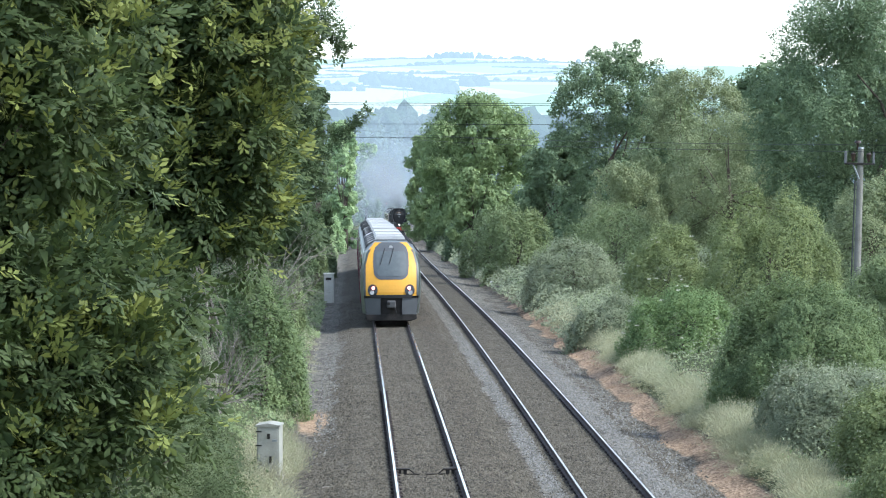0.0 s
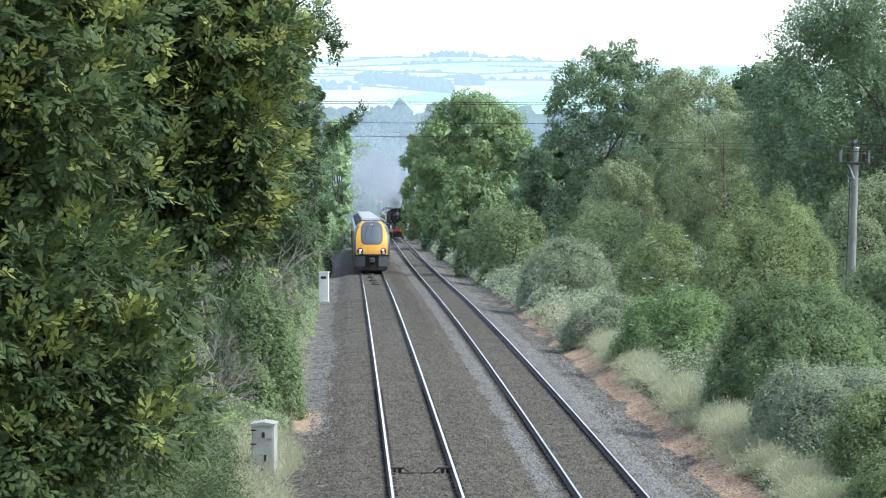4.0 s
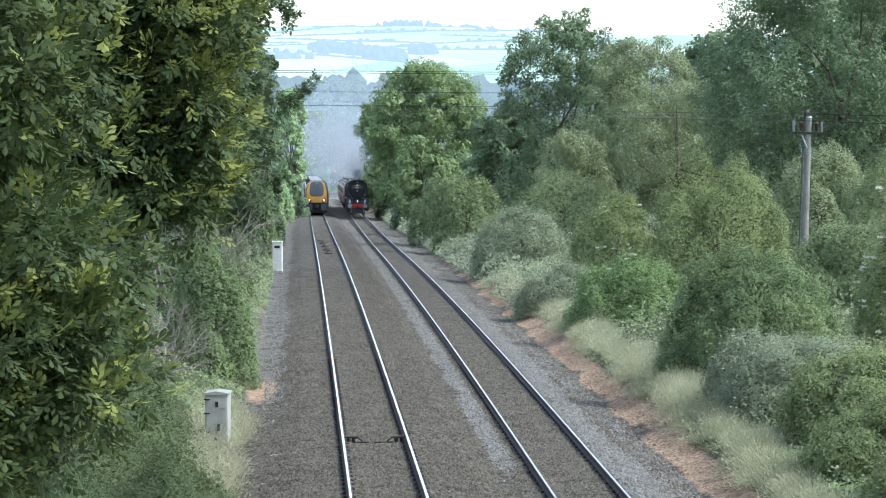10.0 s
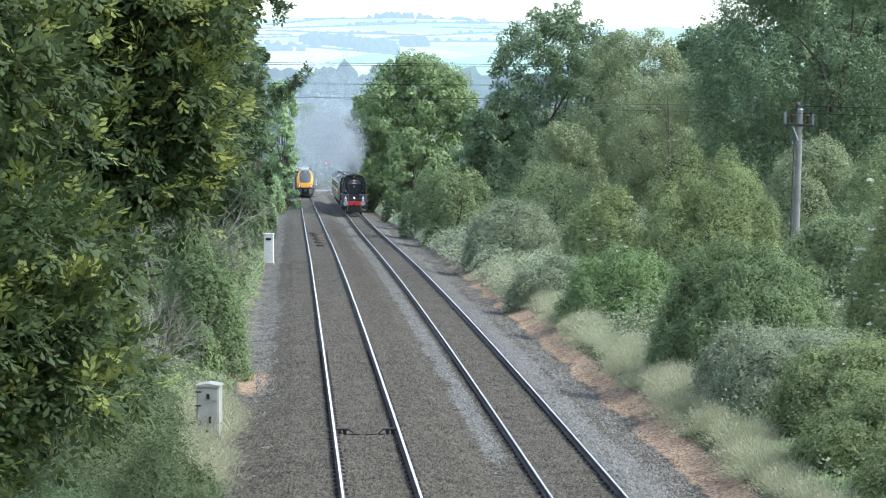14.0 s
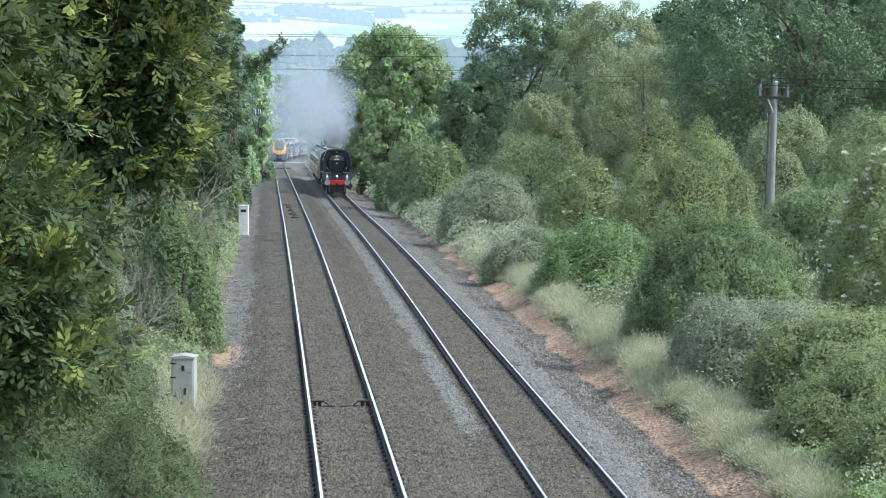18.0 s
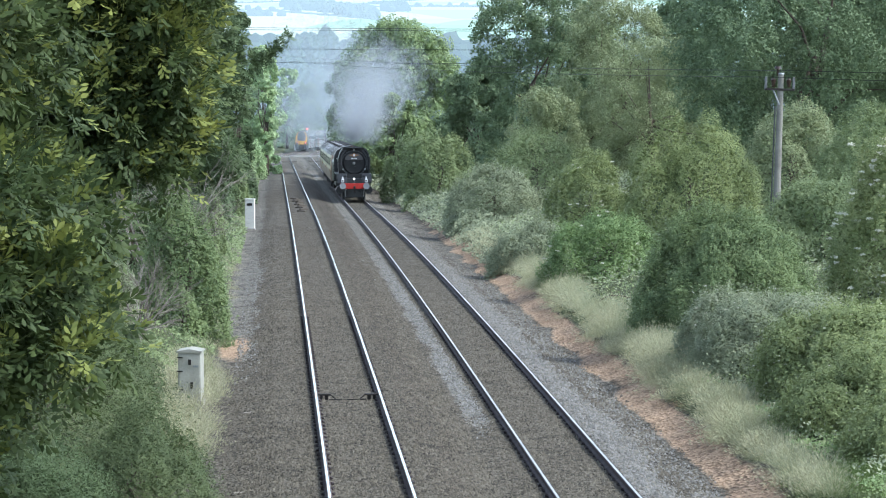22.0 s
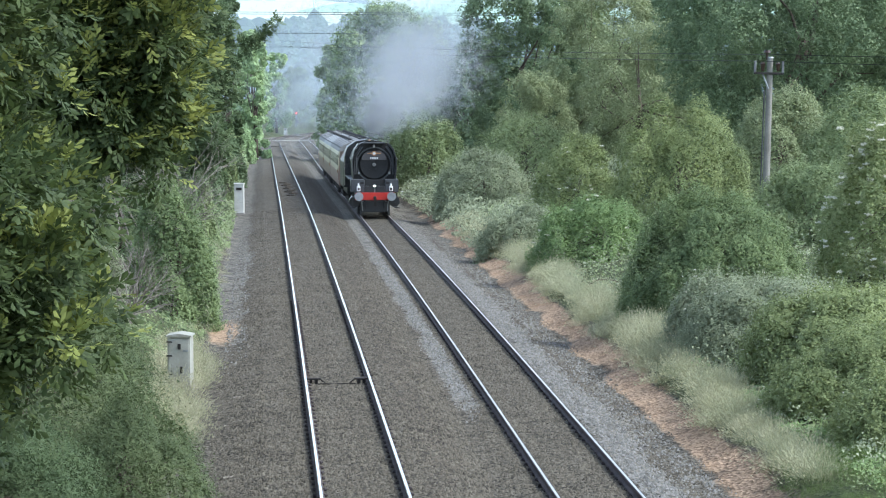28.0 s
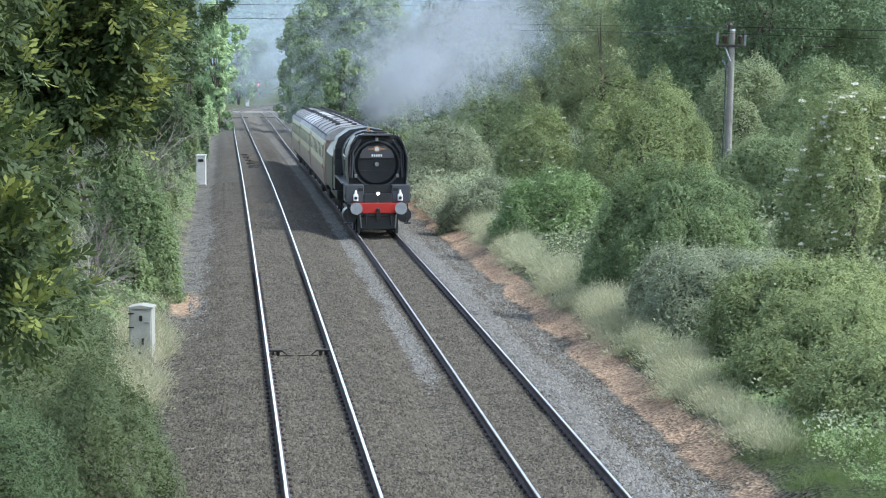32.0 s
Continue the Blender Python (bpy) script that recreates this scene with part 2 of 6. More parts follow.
def build_ground():
    us = steps([(-4500, -900, 600), (-900, -100, 100), (-100, -24, 10), (-24, -4, 1.0), (-4, 12, 0.25), (12, 30, 1.2), (30, 100, 10), (100, 900, 100), (900, 4500, 600)])
    ys = steps([(-900, -60, 120), (-60, 24, 6), (24, 130, 0.6), (130, 300, 1.5), (300, 900, 10), (900, 2000, 100)])
    verts, cols = [], []
    for y in ys:
        for u in us:
            x = u + bend(y)
            verts.append((x, y, land(x, y) - max(0.0, y - 900) * 0.004))
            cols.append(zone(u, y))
    nu = len(us)
    faces = [(j * nu + i, j * nu + i + 1, (j + 1) * nu + i + 1, (j + 1) * nu + i) for j in range(len(ys) - 1) for i in range(nu - 1)]
    ob = mesh_object("ground", verts, faces, ground_material())
    lay = ob.data.color_attributes.new("zone", "FLOAT_COLOR", "POINT")
    lay.data.foreach_set("color", np.array(cols, dtype=np.float32).ravel())
    ob.data.polygons.foreach_set("use_smooth", [True] * len(faces))
    return tagged(ob, "dark crushed stone ballast between grassy cutting banks", "ground", kind="structure")


build_ground()


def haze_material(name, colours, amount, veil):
    """Distant land; the haze of deep bright air is mixed in as a glow."""
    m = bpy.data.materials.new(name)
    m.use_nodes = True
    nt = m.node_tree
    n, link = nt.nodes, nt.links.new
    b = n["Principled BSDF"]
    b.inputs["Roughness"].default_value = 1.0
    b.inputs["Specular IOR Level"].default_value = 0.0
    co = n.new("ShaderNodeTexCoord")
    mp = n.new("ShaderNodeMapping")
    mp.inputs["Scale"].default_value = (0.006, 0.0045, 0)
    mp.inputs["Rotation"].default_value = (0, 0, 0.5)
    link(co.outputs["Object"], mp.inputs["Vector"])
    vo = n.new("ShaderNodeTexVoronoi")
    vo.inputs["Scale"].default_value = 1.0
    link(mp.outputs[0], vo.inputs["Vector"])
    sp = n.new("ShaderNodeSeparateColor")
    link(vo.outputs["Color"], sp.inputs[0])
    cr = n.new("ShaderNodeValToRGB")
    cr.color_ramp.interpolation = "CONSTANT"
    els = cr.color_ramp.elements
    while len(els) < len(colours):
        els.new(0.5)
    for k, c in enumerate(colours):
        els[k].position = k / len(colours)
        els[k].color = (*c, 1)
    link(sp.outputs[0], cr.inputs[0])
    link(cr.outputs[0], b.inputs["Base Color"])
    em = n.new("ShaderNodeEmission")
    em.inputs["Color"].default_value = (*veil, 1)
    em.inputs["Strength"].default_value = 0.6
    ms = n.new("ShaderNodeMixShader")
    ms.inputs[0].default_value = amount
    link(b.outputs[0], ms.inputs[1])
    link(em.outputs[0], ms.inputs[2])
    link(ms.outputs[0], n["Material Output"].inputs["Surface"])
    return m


def hill_z(x, y):
    z = lerp_table(y, [(1900, -22), (2300, 30), (2700, 58), (3400, 102), (4100, 150), (4400, 149), (4700, 120)])
    return z + noise.noise(Vector((x * 0.0016, y * 0.0012, 2))) * 12 - ease(150, 700, x) * 14


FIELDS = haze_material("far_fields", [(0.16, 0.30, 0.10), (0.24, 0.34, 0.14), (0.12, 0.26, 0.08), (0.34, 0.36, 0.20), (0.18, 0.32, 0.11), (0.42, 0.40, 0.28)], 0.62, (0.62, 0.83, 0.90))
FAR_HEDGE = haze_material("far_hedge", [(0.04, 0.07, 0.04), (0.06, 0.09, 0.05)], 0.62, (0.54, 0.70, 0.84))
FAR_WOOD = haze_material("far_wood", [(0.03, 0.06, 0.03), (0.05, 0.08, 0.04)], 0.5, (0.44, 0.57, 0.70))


def build_hills():
    xs = steps([(-4200, -600, 300), (-600, 900, 25), (900, 4200, 300)])
    ys = steps([(1900, 4700, 40)])
    verts = [(x, y, hill_z(x, y)) for y in ys for x in xs]
    nu = len(xs)
    faces = [(j * nu + i, j * nu + i + 1, (j + 1) * nu + i + 1, (j + 1) * nu + i) for j in range(len(ys) - 1) for i in range(nu - 1)]
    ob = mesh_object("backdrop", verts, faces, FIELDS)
    ob.data.polygons.foreach_set("use_smooth", [True] * len(faces))
    tagged(ob, "hazy farmland hillside of pale fields", "hill", kind="structure")


build_hills()


def blob_rows(rng, name, label, spots, material):
    """Far hedges and woods: small ragged lumps joined into one."""
    verts, faces = [], []
    base = bmesh.new()
    bmesh.ops.create_icosphere(base, subdivisions=2, radius=1)
    unit = np.array([v.co[:] for v in base.verts])
    tri = [[v.index for v in fc.verts] for fc in base.faces]
    base.free()
    for x, y, z, r, h in spots:
        k = len(verts)
        jig = unit * (1 + 0.13 * rng.standard_normal((len(unit), 1)).clip(-1.5, 1.5))
        verts += [(x + p[0] * r, y + p[1] * r, z + p[2] * h) for p in jig]
        faces += [[a + k for a in q] for q in tri]
    ob = mesh_object(name, verts, faces, material)
    return tagged(ob, label, "trees", kind="stuff")


def far_cover():
    rng = np.random.default_rng(5)
    spots = []
    for k in range(30):
        y = 2300 + k * 62 + rng.uniform(-25, 25)
        x = rng.uniform(-200, 330)
        slope = rng.choice([-2.2, -0.7, 0.3, 0.8, 2.4]) * rng.uniform(0.6, 1.2)
        for i in range(int(rng.integers(20, 50))):
            xx, yy = x + i * 4, y + i * 4 * slope
            if not 2250 < yy < 4150:
                continue
            h = rng.uniform(0.9, 1.9) if rng.random() < 0.95 else rng.uniform(3, 4.5)
            spots.append((xx, yy, hill_z(xx, yy) + h * 0.4, rng.uniform(3.2, 5), h))
    for i in range(150):
        f = rng.random()
        xx, yy = 20 + 85 * f + rng.normal() * 6, 3170 - 260 * f + rng.normal() * 40
        spots.append((xx, yy, hill_z(xx, yy) + 3, rng.uniform(4, 7), rng.uniform(5, 9)))
    for x0, y0, n, sx, sy, h in ((140, 3080, 26, 16, 25, 8), (158, 4120, 30, 26, 12, 8), (200, 4120, 12, 14, 12, 6), (250, 4130, 14, 22, 12, 5), (-20, 2900, 14, 30, 12, 5)):
        for i in range(n):
            xx, yy = x0 + rng.normal() * sx * 0.5, y0 + rng.normal() * sy * 0.5
            spots.append((xx, yy, hill_z(xx, yy) + h * 0.3, rng.uniform(4, 7), h * rng.uniform(0.6, 1.1)))
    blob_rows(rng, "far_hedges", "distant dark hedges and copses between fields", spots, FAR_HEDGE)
    spots = []
    for i in range(520):
        y = rng.uniform(1150, 1950)
        x = rng.uniform(-200, 420)
        h = rng.uniform(9, 15)
        spots.append((x, y, -20 + ease(1100, 1950, y) * 40 + h * 0.4 + 5 * noise.noise(Vector((x * 0.012, y * 0.004, 0))), rng.uniform(6, 11), h))
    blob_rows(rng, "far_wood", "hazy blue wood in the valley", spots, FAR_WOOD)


far_cover()

# ---- trees and bushes ----


def leaf_mesh(name, centre, out, size, rng, material, parent, fold=0.2, slim=0.5, face=None, blade=False, jitter=0.55, wide=0.0):
    """Leaves, each an island of its own: folded blades (blade) with their broadest place moved by wide, or small pointed ones."""
    n = len(centre)
    face = face + rng.standard_normal((n, 3)) * jitter if face is not None else rng.standard_normal((n, 3))
    face /= np.linalg.norm(face, axis=1, keepdims=True) + 1e-9
    if blade:
        side = np.cross(out, face)
    else:
        side = np.cross(face, out + rng.standard_normal((n, 3)) * 0.6)
    side /= np.linalg.norm(side, axis=1, keepdims=True) + 1e-9
    out = out if blade else np.cross(side, face)
    up = np.cross(out, side)
    s = size[:, None]
    if blade:
        mid = centre + out * s * wide
        v = np.stack([centre - out * s * 0.5, mid + side * s * slim + up * s * fold, centre + out * s * 0.5, mid - side * s * slim + up * s * fold], 1)
        corners, order = 4, [0, 1, 2, 0, 2, 3]
    else:
        v = np.stack([centre - out * s * 0.55, centre + out * s * 0.4 + side * s * slim, centre + out * s * 0.4 - side * s * slim], 1)
        corners, order = 3, [0, 1, 2]
    co, idx = v.reshape(-1, 3), (np.arange(n)[:, None] * corners + np.array(order)).ravel()
    me = bpy.data.meshes.new(name)
    me.vertices.add(len(co))
    me.vertices.foreach_set("co", co.astype(np.float32).ravel())
    me.loops.add(len(idx))
    me.loops.foreach_set("vertex_index", idx.astype(np.int32))
    me.polygons.add(len(idx) // 3)
    me.polygons.foreach_set("loop_start", np.arange(0, len(idx), 3, dtype=np.int32))
    me.materials.append(material)
    me.update(calc_edges=True)
    ob = new(name, me)
    ob.parent = parent
    return ob


def dome_points(rng, n, rx, ry, hgt, lobes, lobe_size, shoots):
    """Points over a rounded, swelling bush with small shoots standing out of it."""
    def spread(m):
        h, an = rng.uniform(0, 1, m), rng.uniform(0, math.tau, m)
        w = (1 - h ** 2.1) ** 0.5
        return np.stack([np.cos(an) * w, np.sin(an) * w, h], 1)

    swell, reach = spread(lobes), rng.uniform(0.7, 1.25, lobes) * lobe_size * 1.25
    size = np.array([rx, ry, hgt])

    def surface(q):
        d2 = ((q[:, None, :] - swell[None]) ** 2).sum(2) / reach[None] ** 2
        k = d2.argmin(1)
        return np.sqrt(np.clip(1 - d2.min(1), 0, 1)), k

    q = spread(n)
    b, k = surface(q)
    o = q * [1, 1, 0.9] + (q - swell[k]) * 1.6 + rng.standard_normal((n, 3)) * 0.25
    o /= np.linalg.norm(o, axis=1, keepdims=True)
    big = rng.standard_normal((5, 3)) * 2.2
    wave = np.cos(q @ big.T + rng.uniform(0, math.tau, 5)).sum(1) * 0.026
    fine = rng.standard_normal((6, 3)) * 11
    tuft = np.cos(q @ fine.T + rng.uniform(0, math.tau, 6)).sum(1) * 0.010
    depth = np.abs(rng.normal(0, 0.05, n))
    hull = 0.66 + 0.32 * b + wave
    p = q * (hull + tuft - depth)[:, None] * size
    inner = q[: n // 6] * (hull[: n // 6] - 0.1)[:, None] * size
    m = int(n * shoots)
    if m:
        base = rng.integers(0, n, m // 8 + 1)
        way = o[base] + rng.standard_normal((len(base), 3)) * 0.35 + [0, 0, 0.7]
        way /= np.linalg.norm(way, axis=1, keepdims=True)
        ln = rng.uniform(0.2, 1.0, len(base)) ** 1.5 * (0.2 + 0.11 * rx)
        which = np.arange(m) // 8
        p[:m] = p[base][which] + way[which] * (ln[which] * rng.random(m))[:, None] + rng.normal(0, 0.02, (m, 3))
        o[:m] = way[which]
    p[:, 2] = np.maximum(p[:, 2], 0.04)
    return p, o, swell * size * 0.75, inner, o[: n // 6]


def crown_points(rng, n, rx, ry, z0, z1, lobes, lobe_size, full=True, tall=False):
    """Points and outward ways over a crown of lobes, each a cluster of smaller tufts; full: leafy down to its foot."""
    hgt = z1 - z0
    h = rng.uniform(0.0, 1.0, lobes) ** (0.95 if tall else 1.1)
    wide = np.sqrt(np.clip(1 - (np.maximum(h - 0.42, 0) / 0.62) ** 2.4, 0.05, 1))
    wide *= 1 - np.maximum(0.42 - h, 0) * (0.3 if full else 1.4)
    an = rng.uniform(0, math.tau, lobes)
    k = rng.uniform(0.1, 1.0, lobes) ** 0.5
    r = lobe_size * rng.uniform(0.5, 1.2, lobes)
    r0 = min(rx, ry, hgt * 0.6)
    mid = np.stack([np.cos(an) * k * wide * (rx - r * r0 * 0.9), np.sin(an) * k * wide * (ry - r * r0 * 0.9), z0 + r * r0 * 0.7 + h * (hgt - r * r0 * 1.65)], 1)
    tufts = 14
    d = rng.standard_normal((lobes, tufts, 3))
    d[:, :, 2] += 0.25
    d /= np.linalg.norm(d, axis=2, keepdims=True)
    tr = (r * r0)[:, None] * rng.uniform(0.28, 0.5, (lobes, tufts))
    tm = (mid[:, None, :] + d * ((r * r0)[:, None] * 0.75 * rng.uniform(0.75, 1.15, (lobes, tufts)))[:, :, None]).reshape(-1, 3)
    tr = tr.reshape(-1)
    weight = tr ** 2
    pick = rng.choice(len(tr), n, p=weight / weight.sum())
    o = rng.standard_normal((n, 3)) + d.reshape(-1, 3)[pick] * 0.7
    o[:, 2] += 0.3
    o /= np.linalg.norm(o, axis=1, keepdims=True)
    depth = 1 - np.abs(rng.normal(0, 0.16, (n, 1))) + np.where(rng.random((n, 1)) < 0.035, 0.3, 0.0)
    p = tm[pick] + o * tr[pick][:, None] * depth
    p[:, 2] = np.maximum(p[:, 2], 0.04)
    m = n // 6
    which = rng.choice(lobes, m, p=r ** 2 / (r ** 2).sum())
    way = rng.standard_normal((m, 3))
    way /= np.linalg.norm(way, axis=1, keepdims=True)
    inner = mid[which] + way * (r[which] * r0 * rng.uniform(0.3, 0.72, m))[:, None]
    inner[:, 2] = np.maximum(inner[:, 2], 0.1)
    return p, o, mid, inner, way


def limbs(bm, rng, trunk_top, tips, r0):
    for tip in tips:
        tip = Vector(tip)
        a = Vector(trunk_top) * rng.uniform(0.45, 1.0)
        m = a.lerp(tip, 0.5) + Vector(rng.normal(0, 0.12, 3)) * (tip - a).length * 0.5
        r = r0 * rng.uniform(0.25, 0.5)
        add_tube(bm, a, m, r, r * 0.6, 6, False)
        add_tube(bm, m, tip, r * 0.6, r * 0.15, 5, False)


def plant(name, label, category, x, y, rx, z0, z1, leaf, n, material, seed, ry=None, lobes=24, lobe=0.42, trunk=0.0, wood=None, slim=0.42,
          flowers=0, group="", full=True, rosette=False, lean=0.0, sprays=(), dome=False, shoots=0.34, fsize=0.05, young=None, fresh_at=0.12, fill=2.6):
    """A tree or bush. z0, z1: foot and top of its crown above the world's zero."""
    rng = np.random.default_rng(seed)
    x += lean
    g = land(x, y)
    ry = ry or rx * 0.85
    top, foot = z1 - g, 0.0 if full else max(z0 - g, 0.0)
    root = thing(name, pose(x, y, g - 0.05), label, category, group)
    if dome:
        p, o, mids, inner, io = dome_points(rng, n, rx, ry, top, lobes, lobe, shoots)
    else:
        p, o, mids, inner, io = crown_points(rng, n, rx, ry, foot, top, lobes, lobe, full, trunk > 0)
    if dome:
        side = np.linspace(-1, 1, 7)
        fall = np.array([[land(x + rx * i, y + ry * j) - g for i in side] for j in side])
        for q in (p, inner):
            i, j = (np.clip((q[:, k] / (rx, ry)[k] + 1) * 3, 0, 5.999) for k in (0, 1))
            i0, j0 = i.astype(int), j.astype(int)
            fi, fj = i - i0, j - j0
            drop = (fall[j0, i0] * (1 - fi) + fall[j0, i0 + 1] * fi) * (1 - fj) + (fall[j0 + 1, i0] * (1 - fi) + fall[j0 + 1, i0 + 1] * fi) * fj
            q[:, 2] += drop * np.clip(1 - q[:, 2] / top, 0, 1)
    p[:, 0] -= lean
    inner[:, 0] -= lean
    mids[:, 0] -= lean
    for sx, sy, sz, sr in sprays:
        k = max(14, int(170 * sr))
        q = rng.standard_normal((k, 3)) * sr * 0.45 + [sx - x, sy - y, sz - g]
        p, o = np.concatenate([q, p]), np.concatenate([rng.standard_normal((k, 3)) * 0.6 + [0.3, -0.3, 0.5], o])
        mids = np.concatenate([[[sx - x, sy - y, sz - g]], mids])
    n = len(p)
    way = o + rng.standard_normal((n, 3)) * 0.8
    way[:, 2] -= 0.1
    way /= np.linalg.norm(way, axis=1, keepdims=True)
    if rosette:
        tips, out = p[: n // 6], o[: n // 6]
        fresh = np.array([young is not None and out[k, 2] > -0.35 and noise.noise(Vector(tips[k]) * 2.4 + Vector((seed, 0, 0))) > fresh_at for k in range(len(tips))])
        for bright in (False, True):
            t, a = tips[fresh == bright], out[fresh == bright]
            if not len(t):
                continue
            twig = a + rng.standard_normal(a.shape) * 0.45 + [0, 0, 0.2 if bright else -0.3]
            twig /= np.linalg.norm(twig, axis=1, keepdims=True)
            plane = a * 0.6 + [0, -0.25, 0.9] + rng.standard_normal(a.shape) * 0.35
            across = np.cross(twig, plane)
            across /= np.linalg.norm(across, axis=1, keepdims=True)
            plane = np.cross(across, twig)
            step = np.tile(np.arange(6) / 5.0, len(t))
            hand = np.tile([1.0, -1.0, 1.0, -1.0, 0.8, -0.15], len(t))
            t, twig, across, plane = (np.repeat(q, 6, axis=0) for q in (t + a * (0.06 if bright else 0.0), twig, across, plane))
            way = twig * 0.75 + across * (hand * 0.75)[:, None] + rng.standard_normal((len(t), 3)) * 0.16
            way /= np.linalg.norm(way, axis=1, keepdims=True)
            size = leaf * rng.uniform(0.75, 1.2, len(t))
            leaf_mesh("young_foliage" if bright else "crown", t + twig * (leaf * 1.5 * step)[:, None] + way * size[:, None] * 0.45, way, size, rng, young if bright else material, root, slim=0.22, fold=0.05, face=plane, blade=True, wide=0.13, jitter=0.12)
        heart = np.concatenate([inner * [0.9, 0.9, 1.0], inner * [0.7, 0.7, 0.98]]) + rng.normal(0, 0.12, (2 * len(inner), 3))
        leaf_mesh("inner_foliage", heart, np.concatenate([io, io]), leaf * 1.5 * rng.uniform(0.6, 1.3, len(heart)), rng, material, root, slim=0.3, blade=True, wide=0.15)
    else:
        p, o, way = np.concatenate([p, inner]), np.concatenate([o, io]), np.concatenate([way, io + rng.standard_normal(io.shape) * 0.5])
        size = leaf * rng.uniform(0.55, 1.35, len(p)) * np.where(np.arange(len(p)) < n, 1.0, fill)
        leaf_mesh("crown", p, way / np.linalg.norm(way, axis=1, keepdims=True), size, rng, material, root, slim=slim, face=o * 1.2 + [0, 0, 0.35], jitter=0.45)
    bm = bmesh.new()
    r0 = trunk or 0.06 + 0.012 * top
    head = (rng.normal(0, 0.2), rng.normal(0, 0.2), foot + (top - foot) * 0.45)
    add_tube(bm, (0, 0, -0.3), Vector(head) * 0.5, r0 * 1.25, r0 * 0.9, 10)
    add_tube(bm, Vector(head) * 0.5, head, r0 * 0.9, r0 * 0.5, 10)
    limbs(bm, rng, head, np.concatenate([mids[: len(sprays)], mids[len(sprays) :: max(1, lobes // 14)]]) * [0.85, 0.85, 0.92], r0 * (0.5 if dome else 0.8))
    part("trunk", bm, wood or BARK, root, smooth=True)
    if flowers:
        near = rng.choice(n, flowers * 14, replace=False)
        near = near[(o[near, 2] > 0.0) & (o[near, 1] < 0.5)][:flowers]
        k = 14 if fsize > 0.1 else 6
        flat = rng.normal(0, fsize * 0.33, (len(near) * k, 3)) * [1, 1, 0.25]
        spots = np.repeat(p[near] + o[near] * fsize * 0.5, k, axis=0) + flat
        w = rng.standard_normal((len(spots), 3)) * [1, 1, 0.3]
        w /= np.linalg.norm(w, axis=1, keepdims=True)
        leaf_mesh("blossom", spots, w, fsize * rng.uniform(0.35, 0.6, len(spots)), rng, PETAL, root, slim=0.5, face=np.tile([0, -0.9, 0.8], (len(spots), 1)))["label"] = "heads of small cream flowers"
    return root


plant("oak_tree", "large oak with fresh yellow-green shoots over dark leaves", "tree", -4.67, 34.0, 2.88, 2.72, 11.86, 0.16, 102000, LEAF_OAK, 11, young=LEAF_YOUNG, fresh_at=0.22, lobes=130, lobe=0.3, lean=-3.0, trunk=0.35, ry=2.9, rosette=True)
plant("oak_tree", "spreading oak with drooping yellow-green shoots", "tree", -2.83, 47.0, 2.55, 5.4, 13.18, 0.17, 84000, LEAF_OAK, 12, young=LEAF_YOUNG, fresh_at=0.05, lobes=120, lobe=0.32, lean=-5.0, trunk=0.3, full=False, rosette=True, ry=2.6)
plant("oak_tree", "dark oak leaning over the cess", "tree", -2.45, 85.0, 2.25, 3.9, 10.4, 0.13, 56000, LEAF_DARK, 13, sprays=[(-0.5, 85, 7.9, 0.3), (-0.2, 85, 8.1, 0.26), (0.05, 85, 8.3, 0.2), (0.25, 85, 8.5, 0.15), (0.45, 85, 8.7, 0.1)], lobes=90, lobe=0.34, lean=-5.0, trunk=0.28, full=False, rosette=True)
plant("oak_tree", "dark oak behind the leaning trees", "tree", -2.86, 66.0, 2.14, 5.06, 12.39, 0.13, 50000, LEAF_DARK, 14, sprays=[(-0.75, 66, 10.8, 0.5), (-0.5, 66, 10.3, 0.35), (-0.3, 66, 9.9, 0.25)], lobes=70, lobe=0.34, lean=-5.0, trunk=0.28, full=False, rosette=True)
plant("ash_tree", "dark ash tree above the cutting", "tree", -4.18, 130.0, 2.21, 4.50, 15.31, 0.12, 45000, LEAF_DARK, 15, lobes=90, lobe=0.26, trunk=0.14)
plant("hawthorn_bush", "dense green hawthorn bush at the edge of the ballast", "bush", -2.70, 80.0, 1.59, -0.36, 4.02, 0.056, 27060, LEAF_THORN, 16, lobes=44, lobe=0.27, dome=True)
plant("hawthorn_bush", "dark hawthorn bush below the oaks", "bush", -4.78, 92.0, 2.58, 0.31, 5.44, 0.063, 22140, LEAF_DARK, 17, lobes=40, lobe=0.27, dome=True)
plant("grey_bush", "greyish half-bare bush among green ones", "bush", -4.24, 72.0, 0.93, 0.35, 2.82, 0.044, 11070, LEAF_GREY, 18, lobes=26, lobe=0.27, wood=DEADWOOD, dome=True)
plant("willow_bush", "soft light green willow bush beside the cabinet", "bush", -4.00, 58.0, 1.37, 0.02, 3.01, 0.046, 24352, LEAF_WILLOW, 19, lobes=44, lobe=0.27, dome=True, slim=0.2, shoots=0.38)
plant("willow_bush", "bright green willow bush at the ballast edge", "bush", -4.50, 49.0, 2.80, -2.20, 3.82, 0.046, 66420, LEAF_WILLOW, 20, lobes=80, lobe=0.27, ry=4.0, dome=True, slim=0.2, shoots=0.38)
plant("willow_bush", "bright green willow bush spreading over the ballast edge", "bush", -2.09, 45.0, 1.40, -1.45, 2.06, 0.046, 39852, LEAF_WILLOW, 21, lobes=60, lobe=0.27, ry=2.2, dome=True, slim=0.2, shoots=0.38)
